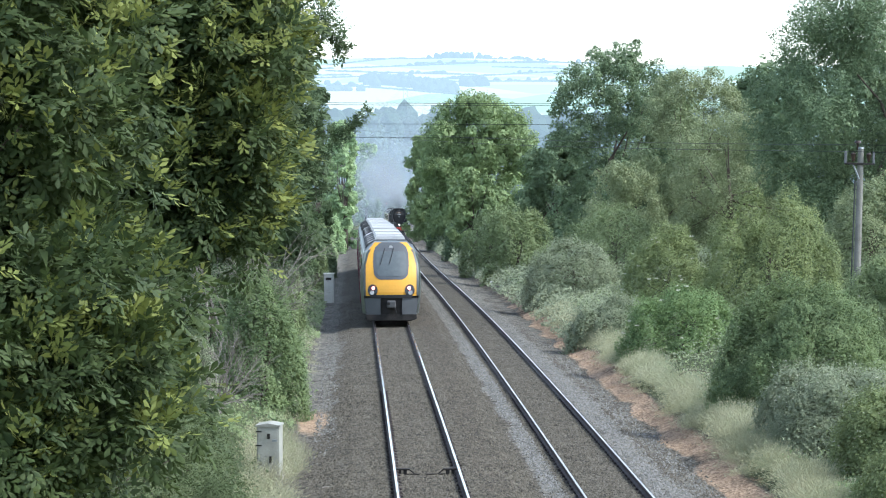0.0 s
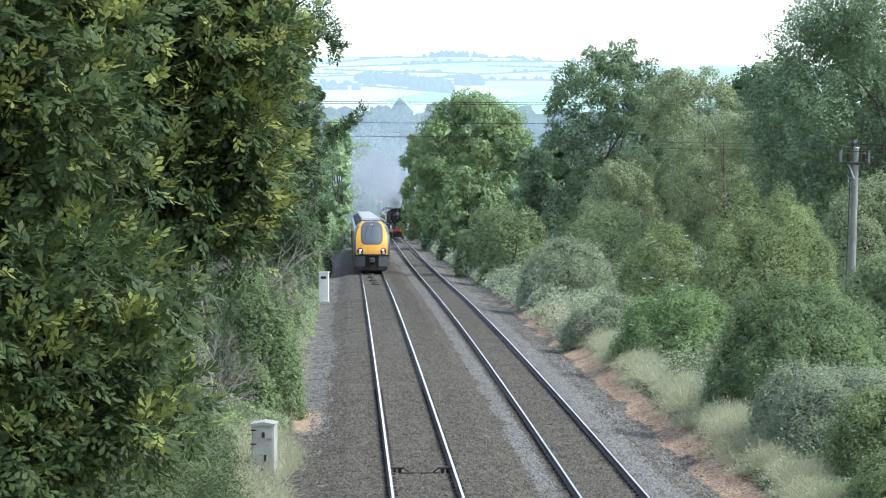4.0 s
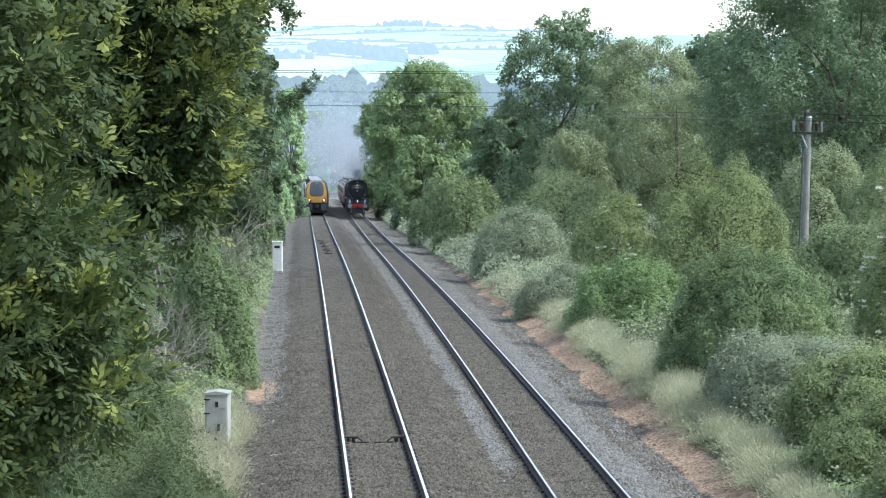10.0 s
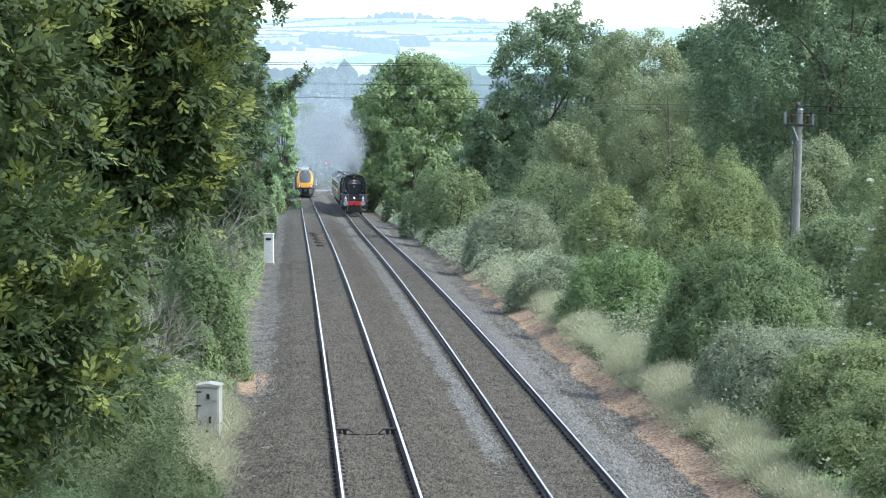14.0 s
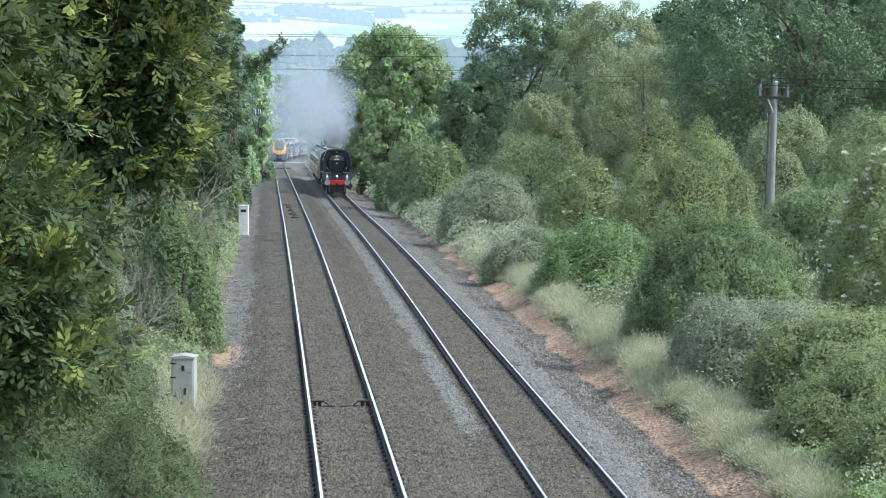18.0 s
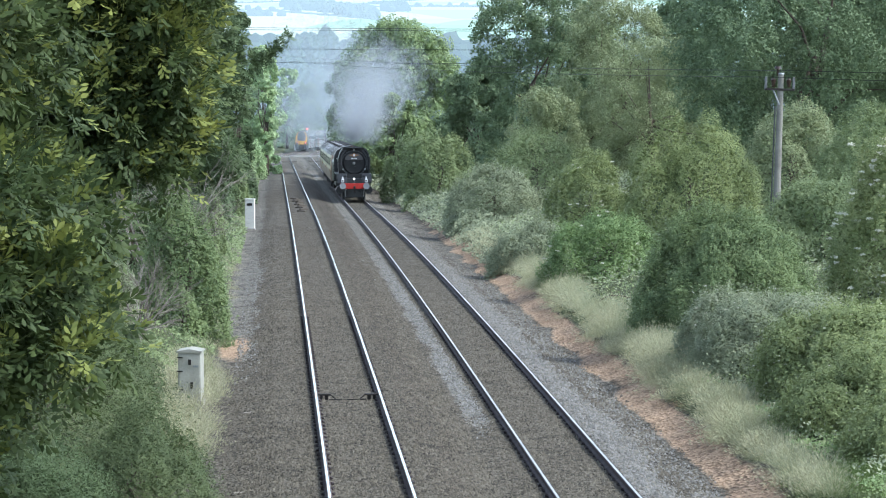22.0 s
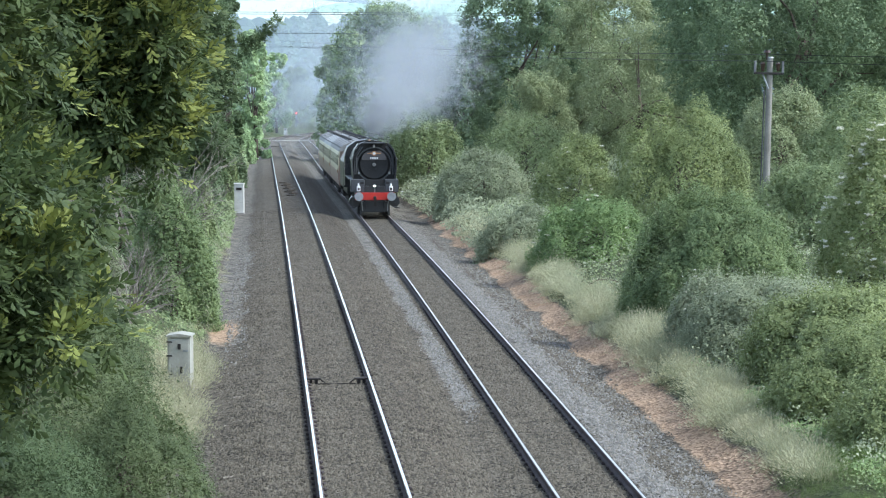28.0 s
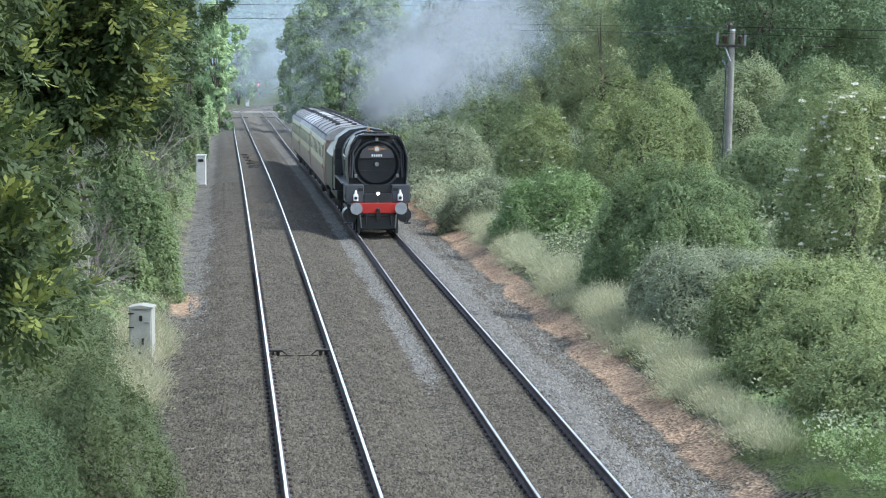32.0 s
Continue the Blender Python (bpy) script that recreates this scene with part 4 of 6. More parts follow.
def nose_y(x, z):
    """How far back the cab end lies, at a height and half-width."""
    return 0.05 + 0.16 * x * x + (0.0 if z < 1.35 else 1.25 * ((z - 1.35) / 2.3) ** 1.6)


def nose_w(z):
    return lerp_table(z, [(0.4, 1.12), (1.3, 1.24), (2.6, 1.24), (3.2, 1.08), (3.62, 0.72)])


def nose_patch(inside, proud, nx=17, nz=15, z0=0.4, z1=3.62, thick=0.04):
    """A patch of the cab end; inside(z) gives its half-width range."""
    bm = bmesh.new()
    rows = []
    for j in range(nz + 1):
        z = z0 + (z1 - z0) * j / nz
        a, b = inside(z)
        rows.append([(a + (b - a) * i / nx, z) for i in range(nx + 1)])
    front = [[bm.verts.new((x, nose_y(x, z) - proud, z)) for x, z in r] for r in rows]
    back = [[bm.verts.new((x, nose_y(x, z) - proud + thick, z)) for x, z in r] for r in rows]
    for g, flip in ((front, False), (back, True)):
        for j in range(nz):
            for i in range(nx):
                q = (g[j][i], g[j][i + 1], g[j + 1][i + 1], g[j + 1][i])
                bm.faces.new(q[::-1] if flip else q)
    ring_f = front[0] + [r[-1] for r in front[1:]] + front[-1][-2::-1] + [r[0] for r in front[-2:0:-1]]
    ring_b = back[0] + [r[-1] for r in back[1:]] + back[-1][-2::-1] + [r[0] for r in back[-2:0:-1]]
    n = len(ring_f)
    for k in range(n):
        bm.faces.new((ring_f[k], ring_b[k], ring_b[(k + 1) % n], ring_f[(k + 1) % n]))
    bmesh.ops.recalc_face_normals(bm, faces=bm.faces)
    return bm


BODY_DMU = [(-1.3, 0.55), (1.3, 0.55), (1.37, 1.3), (1.365, 2.2), (1.24, 3.1), (1.0, 3.5), (0.6, 3.66), (0, 3.7), (-0.6, 3.66), (-1.0, 3.5), (-1.24, 3.1), (-1.365, 2.2), (-1.37, 1.3)]


def bogie(parent, y, wheel_r, base, width=1.1):
    frame_ = part("bogie", box(-width, width, y - base / 2 - 0.5, y + base / 2 + 0.5, wheel_r - 0.1, wheel_r + 0.28, 0.05), UNDER, parent)
    for dy in (-base / 2, base / 2):
        for s in (-1, 1):
            part("wheel", tube((s * 0.68, y + dy, wheel_r), (s * 0.81, y + dy, wheel_r), wheel_r, n=20), STEEL, frame_)


def railcar(leading):
    r = thing("railcar", pose(0, 0, 0), "silver diesel railcar with " + ("a rounded yellow cab end and dark windscreen" if leading else "a dark window band and roof plant"), "train", "diesel train")
    y0 = 2.2 if leading else 0.15
    part("body", prism(BODY_DMU, y0, 22.6), SILVER, r)
    part("roof", prism([(-1.2, 3.2), (-1.01, 3.515), (-0.6, 3.68), (0, 3.72), (0.6, 3.68), (1.01, 3.515), (1.2, 3.2), (0, 3.3)], y0 + 0.2, 22.5), ROOF_GREY, r, "grey roof, paled for reflected sky")
    for s in (-1, 1):
        part("window_band", prism([(s * 1.355, 1.95), (s * 1.375, 1.95), (s * 1.31, 2.85), (s * 1.29, 2.85)], y0 + 0.6, 22.2), DARK_BAND, r, "dark glazed window band")
        for yy in (y0 + 3.6, 18.5):
            part("door", prism([(s * 1.35, 0.7), (s * 1.382, 0.7), (s * 1.392, 1.3), (s * 1.385, 2.2), (s * 1.3, 2.95), (s * 1.27, 2.95)], yy, yy + 1.1), MAROON, r, "maroon plug door")
        part("skirt", box(s * 1.15 - 0.15, s * 1.15 + 0.15, y0 + 5.5, 17.2, 0.28, 0.6, 0.04), UNDER, r)
    for k in range(5):
        yy = 3.0 + k * 3.9
        # Pale covers paint the reflected sky seen between the dark hoops.
        part("roof_panel", prism([(-0.75, 3.6), (0.75, 3.6), (0.62, 3.86), (-0.62, 3.86)], yy, yy + (2.2 if k % 2 else 1.3)), ROOF_PALE, r, "raised roof equipment cover, pale for reflected sky")
        part("roof_rib", prism([(-1.17, 3.33), (-1.05, 3.54), (-0.7, 3.72), (0.7, 3.72), (1.05, 3.54), (1.17, 3.33), (0, 3.6)], yy - 0.7, yy - 0.5), ROOF_DARK, r, "dark raised hoop across the roof")
    bogie(r, 4.0, 0.4, 2.25)
    bogie(r, 19.0, 0.4, 2.25)
    if not leading:
        part("gangway", box(-0.6, 0.6, -0.2, 0.2, 1.0, 3.1, 0.06), RUBBER, r)
        return r
    # cab end
    part("cab_end", nose_patch(lambda z: (-nose_w(z), nose_w(z)), 0.0, z0=1.25), YELLOW, r, "yellow warning panel")
    bm = bmesh.new()
    zs = [0.4 + 3.22 * j / 14 for j in range(15)]
    for s in (-1, 1):
        a = [bm.verts.new((s * nose_w(z), nose_y(nose_w(z), z) + 0.02, z)) for z in zs]
        b = [bm.verts.new((s * lerp_table(z, [(0.4, 1.28), (1.3, 1.37), (2.2, 1.365), (3.1, 1.24), (3.5, 1.0), (3.62, 0.72)]), 2.25, z + (0.06 if z > 3.5 else 0))) for z in zs]
        for j in range(14):
            bm.faces.new((a[j], a[j + 1], b[j + 1], b[j]) if s > 0 else (b[j], b[j + 1], a[j + 1], a[j]))
        top = (a[-1], b[-1]) if s < 0 else top + (b[-1], a[-1])
    bm.faces.new(top)
    part("cab_side", bm, CAB_GREEN, r, "dark grey-green cab flank")
    surround = [(1.98, 0.5), (2.04, 0.64), (2.2, 0.76), (2.6, 0.8), (3.15, 0.78), (3.4, 0.7), (3.55, 0.55), (3.62, 0.4)]
    part("windscreen_surround", nose_patch(lambda z: (-lerp_table(z, surround), lerp_table(z, surround)), 0.015, nz=24, z0=1.98, z1=3.62), SCREEN_GREY, r, "dark grey rounded windscreen surround")
    glass = [(2.12, 0.48), (2.17, 0.58), (2.3, 0.66), (2.7, 0.68), (3.1, 0.66), (3.22, 0.6)]
    ws = part("windscreen", nose_patch(lambda z: (-lerp_table(z, glass), lerp_table(z, glass)), 0.03, nz=24, z0=2.12, z1=3.22), GLASS_DARK, r, "sloping windscreen, greyed for reflected sky")
    for x in (-0.28, 0.12):
        part("wiper", tube((x, nose_y(x, 3.35) - 0.05, 3.35), (x - 0.2, nose_y(x, 2.65) - 0.06, 2.65), 0.018, 0.014, 6), RUBBER, ws)
    part("marker_light", tube((0, nose_y(0, 3.4) - 0.04, 3.4), (0, nose_y(0, 3.4) + 0.05, 3.4), 0.085), LAMP_GLASS, r)
    part("apron", nose_patch(lambda z: (-nose_w(z), nose_w(z)), -0.12, z0=0.3, z1=1.27, nz=6), UNDER, r, "dark recessed lower apron")
    for s in (-1, 1):
        part("apron_panel", nose_patch(lambda z, s=s: sorted((s * 0.48, s * (nose_w(z) - 0.01))), 0.0, nx=6, z0=0.42, z1=1.14, nz=6), SCREEN_GREY, r, "dark grey lower corner panel")
        part("flank_trim", nose_patch(lambda z, s=s: sorted((s * (nose_w(z) - 0.1), s * nose_w(z))), 0.012, nx=3, z0=1.25, z1=3.3, nz=12), CAB_GREEN, r, "dark edge of the cab end")
    part("undergear", box(-0.95, 0.95, 0.5, 2.4, 0.1, 0.55, 0.04), UNDER, r)
    part("apron_lip", nose_patch(lambda z: (-0.95, 0.95), 0.05, z0=1.16, z1=1.3, nz=2), RUBBER, r)
    for s in (-1, 1):
        lamp = part("lamp_housing", nose_patch(lambda z, s=s: (s * 0.83 - 0.22 * math.sqrt(max(0.02, 1 - ((z - 1.5) / 0.27) ** 2)), s * 0.83 + 0.22 * math.sqrt(max(0.02, 1 - ((z - 1.5) / 0.27) ** 2))), 0.03, nx=8, nz=8, z0=1.24, z1=1.76), DARK_BAND, r, "black oval lamp housing")
        for dx, dz, rr, m_ in ((-0.03, 0.1, 0.075, RED_LAMP), (0.03, -0.1, 0.1, LAMP_GLASS)):
            x, z = s * (0.83 + dx), 1.5 + dz
            part("tail_lamp" if m_ is RED_LAMP else "headlamp", tube((x, nose_y(x, z) - 0.06, z), (x, nose_y(x, z) + 0.02, z), rr), m_, lamp)
        part("step", box(s * 0.9 - 0.25, s * 0.9 + 0.25, 0.15, 0.6, 0.2, 0.34, 0.03), UNDER, r)
    cp = part("coupler", box(-0.2, 0.2, -0.35, 0.2, 0.72, 1.05, 0.06), DULL_COUPLER, r, "dull dark automatic coupler")
    part("coupler_pin", tube((-0.12, -0.42, 0.92), (-0.12, -0.2, 0.92), 0.07), UNDER, cp)
    part("hose", tube((0.12, -0.1, 0.9), (0.22, -0.12, 0.5), 0.03, n=6), RUBBER, cp)
    part("snow_plough", prism([(-1.05, 0.16), (1.05, 0.16), (1.15, 0.42), (-1.15, 0.42)], 0.12, 0.5), UNDER, r)
    return r


# ---- the steam train ----
BLACK = paint("locomotive_black", (0.022, 0.023, 0.025), rough=0.35, spec=0.5)
SOOT = mat("smokebox_black", (0.02, 0.02, 0.02), (0.012, 0.012, 0.012), rough=0.6, scale=3, fine=30)
GREY_PLATE = paint("platform_grey", (0.062, 0.066, 0.072), rough=0.5)
BUFFER_RED = paint("buffer_beam_red", (0.5, 0.03, 0.02), rough=0.45)
BUFFER_GREY = mat("buffer_steel", (0.34, 0.355, 0.36), (0.24, 0.25, 0.26), rough=0.45, metal=0.3, scale=4, fine=30)
WHITE = paint("white_enamel", (0.78, 0.78, 0.76), rough=0.4)
PLATE = paint("headboard_grey", (0.085, 0.078, 0.078), rough=0.5)
EDGE_GREY = paint("plate_edge_grey", (0.06, 0.063, 0.067), rough=0.45)
BRASS = mat("polished_brass", (0.45, 0.25, 0.13), rough=0.3, metal=0.8, scale=4, fine=30, bump=0.05)
UMBER = paint("umber_paint", (0.36, 0.26, 0.215), rough=0.35)
CREAM = paint("cream_paint", (0.66, 0.60, 0.42), rough=0.35)
WINDOW = mat("carriage_glass", (0.05, 0.055, 0.055), (0.03, 0.035, 0.035), rough=0.08, scale=1, fine=4, bump=0, spec=0.8)
BLIND = paint("window_curtain", (0.4, 0.36, 0.26), rough=0.8)
WHEELS = []


def arc(r, a0, a1, n, cx=0.0, cz=0.0):
    return [(cx + r * math.cos(radians(a0 + (a1 - a0) * k / n)), cz + r * math.sin(radians(a0 + (a1 - a0) * k / n))) for k in range(n + 1)]


def disc_y(x, z, r, y0, y1, n=24):
    return tube((x, y0, z), (x, y1, z), r, n=n)


def wheel(parent, x, y, r, spokes=0):
    """A spoked or disc wheel about its own axle."""
    w = part("wheel", tube((-0.065, 0, 0), (0.065, 0, 0), r * (0.35 if spokes else 1.0), n=24), BLACK if spokes else UNDER, parent)
    w.location = (x, y, r)
    if spokes:
        bm = bmesh.new()
        n = 28
        rings = [[bm.verts.new((sx, rr * math.cos(k * math.tau / n), rr * math.sin(k * math.tau / n))) for k in range(n)] for sx, rr in ((-0.07, r), (0.07, r), (0.07, r * 0.86), (-0.07, r * 0.86))]
        for a in range(4):
            for k in range(n):
                bm.faces.new((rings[a][k], rings[a][(k + 1) % n], rings[(a + 1) % 4][(k + 1) % n], rings[(a + 1) % 4][k]))
        for k in range(spokes):
            an = k * math.tau / spokes
            add_tube(bm, (0, 0.3 * r * math.cos(an), 0.3 * r * math.sin(an)), (0, 0.9 * r * math.cos(an), 0.9 * r * math.sin(an)), 0.04, 0.03, 6)
        bmesh.ops.recalc_face_normals(bm, faces=bm.faces)
        part("tyre", bm, STEEL, w)
        WHEELS.append((w, r))
    return w


def locomotive():
    r = thing("steam_locomotive", pose(0, 0, 0), "black express steam locomotive with red buffer beam and smoke deflectors", "locomotive", "steam train")
    # front end
    beam = part("buffer_beam", box(-1.04, 1.04, 0.45, 0.6, 0.85, 1.25, 0.02), BUFFER_RED, r, "bright red buffer beam")
    for s in (-1, 1):
        b = part("buffer", disc_y(s * 0.864, 1.06, 0.235, 0.0, 0.05), BUFFER_GREY, r, "round grey buffer head")
        part("buffer_shank", tube((s * 0.864, 0.04, 1.06), (s * 0.864, 0.5, 1.06), 0.1, 0.15), BLACK, b)
        part("brake_hose", tube((s * 0.45, 0.38, 0.85), (s * 0.5, 0.36, 0.4), 0.035, n=8), RUBBER, beam)
        part("guard_iron", box(s * 0.74 - 0.05, s * 0.74 + 0.05, 0.62, 0.7, 0.06, 0.8), BLACK, r)
        lamp = part("head_lamp", box(s * 0.864 - 0.1, s * 0.864 + 0.1, 0.5, 0.68, 1.32, 1.58, 0.03), WHITE, r, "white oil lamp")
        part("lamp_lens", disc_y(s * 0.864, 1.44, 0.06, 0.49, 0.51), RUBBER, lamp)
        part("lamp_top", tube((s * 0.864, 0.59, 1.57), (s * 0.864, 0.59, 1.75), 0.07, 0.03), WHITE, lamp)
        part("front_step", box(s * 1.16 - 0.14, s * 1.16 + 0.14, 0.75, 1.0, 0.42, 0.47), BLACK, r)
        part("step_bracket", box(s * 1.16 - 0.03, s * 1.16 + 0.03, 0.8, 0.86, 0.42, 1.2), BLACK, r)
    part("coupling_hook", tube((0, 0.12, 0.98), (0, 0.46, 0.98), 0.05, 0.09, 8), UNDER, beam)
    bm = box(-0.07, 0.07, 0.12, 0.2, 0.55, 0.95)
    part("screw_coupling", bm, UNDER, beam)
    # A flat black panel closes the recess between the casings.
    part("recess_panel", prism([(-0.55, 1.2), (0.55, 1.2), (0.55, 1.95), (-0.55, 1.95)], 0.72, 0.8), SOOT, r, "flat black panel in the recess below the smokebox")
    for s in (-1, 1):
        part("front_platform", box(s * 0.9 - 0.36, s * 0.9 + 0.36, 0.62, 2.6, 1.25, 1.95, 0.04), GREY_PLATE, r, "dusty grey cylinder casing")
        # Thin black boxes paint the dark inside of the holes.
        part("access_hole", box(s * 0.68 - 0.1, s * 0.68 + 0.1, 0.612, 0.625, 1.7, 1.82), RUBBER, r)
        part("pipe", tube((s * 1.02, 3.3, 2.0), (s * 0.9, 9.5, 2.15), 0.035, n=6), STEEL, r)
        part("steam_pipe", tube((s * 1.0, 2.3, 1.9), (s * 0.82, 2.6, 2.9), 0.13, n=10), BLACK, r)
        part("cylinder", tube((s * 1.05, 1.1, 0.75), (s * 1.05, 2.3, 0.75), 0.29, n=20), BLACK, r)
        pl = [(s * 1.12, 1.95), (s * 1.17, 2.5), (s * 1.17, 3.0), (s * 1.04, 3.5), (s * 0.84, 3.82)]
        out = pl + [(x - s * 0.03, z - 0.005) for x, z in pl[::-1]]
        part("smoke_deflector", prism(out, 0.95, 3.3), BLACK, r, "tall curved smoke deflector plate")
        # Edges in a lighter grey than the black plate.
        for (xa, za), (xb, zb) in zip(pl, pl[1:]):
            part("deflector_edge", tube((xa, 0.95, za), (xb, 0.95, zb), 0.02, n=6), EDGE_GREY, r, "grey plate edge")
        for off, bow in ((0.0, 0.0), (0.09, 0.12)):
            part("ejector_pipe", tube((s * (0.62 + off), 1.2 + bow, 3.68), (s * (0.94 + off), 1.15 + bow, 3.2), 0.035, n=8), EDGE_GREY, r, "grey pipe beside the smokebox")
            part("ejector_pipe", tube((s * (0.94 + off), 1.15 + bow, 3.2), (s * (0.99 + off), 1.1 + bow, 2.2), 0.035, n=8), EDGE_GREY, r, "grey pipe beside the smokebox")
        part("side_lamp_box", box(s * 1.2 - 0.09, s * 1.2 + 0.09, 0.66, 0.8, 1.42, 1.6, 0.02), RUBBER, r, "small black lamp box")
        part("drain_pipe", tube((s * 0.7, 0.5, 0.8), (s * 0.66, 0.48, 0.28), 0.03, n=6), STEEL, r)
        part("deflector_rail", tube((s * 1.24, 0.98, 3.0), (s * 1.24, 3.2, 3.05), 0.022, n=6), STEEL, r)
        part("handrail", tube((s * 0.98, 3.4, 2.6), (s * 0.98, 9.0, 2.7), 0.02, n=6), STEEL, r)
    hl = part("electric_headlight", disc_y(0, 1.6, 0.1, 0.62, 0.75), BLACK, r)
    part("lamp_lens", disc_y(0, 1.6, 0.05, 0.6, 0.625), WHITE_LAMP, hl, "bright white headlight")
    part("disc_bracket", box(-0.03, 0.03, 0.6, 0.66, 1.2, 1.5), STEEL, r)
    # boiler and smokebox
    part("smokebox", tube((0, 1.45, 2.72), (0, 3.6, 2.72), 0.98, n=36), SOOT, r, "sooty black smokebox", smooth=False)
    # The gap beside the smokebox is open; this black panel paints its shade.
    part("gap_shade", prism([(-1.1, 1.95), (1.1, 1.95), (1.14, 3.0), (0.98, 3.5), (0.7, 3.86), (-0.7, 3.86), (-0.98, 3.5), (-1.14, 3.0)], 1.5, 1.56), SOOT, r, "dark panel for the shaded gap round the smokebox")
    part("hood", box(-0.58, 0.58, 1.0, 1.56, 3.84, 3.91, 0.02), EDGE_GREY, r, "flat grey plate over the smokebox")
    bm = bmesh.new()
    n = 40
    rings = [[bm.verts.new((rr * math.cos(k * math.tau / n), yy, 2.72 + rr * math.sin(k * math.tau / n))) for k in range(n)] for yy, rr in ((1.38, 0.87), (1.38, 0.93), (1.5, 0.95), (1.5, 0.87))]
    for a in range(4):
        for k in range(n):
            bm.faces.new((rings[a][k], rings[a][(k + 1) % n], rings[(a + 1) % 4][(k + 1) % n], rings[(a + 1) % 4][k]))
    bmesh.ops.recalc_face_normals(bm, faces=bm.faces)
    part("door_rim", bm, EDGE_GREY, r, "grey rim of the smokebox door")
    door = part("smokebox_door", tube((0, 1.36, 2.72), (0, 1.46, 2.72), 0.74, 0.86, n=36), SOOT, r)
    part("door_boss", tube((0, 1.27, 2.72), (0, 1.38, 2.72), 0.08, 0.1, n=14), STEEL, door)
    for z in (2.45, 2.85):
        part("hinge", box(-0.62, 0.62, 1.33, 1.38, z - 0.025, z + 0.025), SOOT, door)
    for s in (-1, 1):
        part("lamp_iron", box(s * 0.82 - 0.05, s * 0.82 + 0.05, 1.3, 1.4, 2.2, 2.34), STEEL, r)
    head = part("headboard", prism([(-0.66, 2.96), (0.66, 2.96), (0.66, 3.1), (0.56, 3.28), (0.36, 3.42), (-0.36, 3.42), (-0.56, 3.28), (-0.66, 3.1)], 1.26, 1.3), PLATE, r, "dark arched headboard with pale figures as bars")
    for k in range(5):
        part("figure_bar", box(-0.21 + k * 0.088, -0.15 + k * 0.088, 1.25, 1.262, 3.02, 3.11), WHITE, head)
    badge = part("badge", disc_y(0, 3.32, 0.13, 1.22, 1.26), BRASS, r, "round brass badge with small wings")
    part("badge_face", disc_y(0, 3.32, 0.08, 1.21, 1.225), WHITE, badge)
    for s in (-1, 1):
        part("badge_wing", prism([(s * 0.12, 3.36), (s * 0.36, 3.33), (s * 0.36, 3.30), (s * 0.12, 3.28)], 1.225, 1.255), BRASS, badge)
    part("top_lamp", box(-0.06, 0.06, 1.3, 1.42, 3.62, 3.78, 0.02), STEEL, r)
    part("boiler", tube((0, 3.6, 2.75), (0, 9.2, 2.8), 0.93, 1.0, n=36), BLACK, r, "black boiler cladding")
    ch = part("chimney", tube((0, 2.4, 3.6), (0, 2.4, 3.95), 0.42, 0.46, n=24), SOOT, r, "wide oval chimney")
    # A solid black disc stands for the dark of the open chimney.
    part("chimney_mouth", tube((0, 2.4, 3.9), (0, 2.4, 3.965), 0.36, 0.36, n=24), RUBBER, ch)
    part("dome", tube((0, 5.6, 3.6), (0, 5.6, 3.86), 0.36, 0.22, n=20), BLACK, r)
    for dy in (7.4, 7.75):
        part("safety_valve", tube((0, dy, 3.7), (0, dy, 3.95), 0.07, 0.05, n=12), BRASS, r)
    for y in (4.4, 5.3, 6.6, 7.9):
        part("boiler_band", tube((0, y, 2.765), (0, y + 0.06, 2.765), 0.985 + 0.01 * y * 0.3, n=36), BLACK, r)
    part("firebox", prism([(-0.95, 1.6)] + arc(1.02, 180, 0, 14, 0, 2.82) + [(0.95, 1.6)], 8.0, 9.9), BLACK, r)
    for s in (-1, 1):
        part("running_board", box(s * 1.1 - 0.2, s * 1.1 + 0.2, 2.6, 9.6, 1.86, 1.93, 0.01), BLACK, r)
        part("coupling_rod", box(s * 1.0 - 0.03, s * 1.0 + 0.03, 3.8, 8.0, 0.72, 0.84), STEEL, r)
    part("bogie_frame", box(-0.7, 0.7, 0.75, 3.9, 0.2, 0.75, 0.03), BLACK, r)
    part("frame", box(-0.55, 0.55, 0.6, 11.4, 0.7, 1.6, 0.02), BLACK, r)
    cab = part("cab", prism([(-1.3, 1.3), (-1.3, 3.0), (-1.22, 3.25), (1.22, 3.25), (1.3, 3.0), (1.3, 1.3)], 9.8, 11.6), BLACK, r, "black driver's cab")
    part("cab_roof", prism([(-1.3, 3.1), (-1.15, 3.5), (-0.7, 3.82), (0, 3.93), (0.7, 3.82), (1.15, 3.5), (1.3, 3.1), (1.0, 3.05), (-1.0, 3.05)], 9.7, 12.2), BLACK, cab)
    for s in (-1, 1):
        part("cab_window", box(s * 1.08 - 0.16, s * 1.08 + 0.16, 9.77, 9.81, 2.6, 3.02, 0.0), WINDOW, cab, "forward cab window")
        part("side_window", box(s * 1.3 - 0.012, s * 1.3 + 0.012, 10.1, 11.0, 2.3, 2.95), WINDOW, cab)
    for y in (1.75, 3.35):
        for s in (-1, 1):
            wheel(r, s * 0.76, y, 0.46)
    for y in (4.3, 6.2, 8.1):
        for s in (-1, 1):
            wheel(r, s * 0.76, y, 0.94, 14)
    for s in (-1, 1):
        wheel(r, s * 0.76, 10.4, 0.5)
    return r


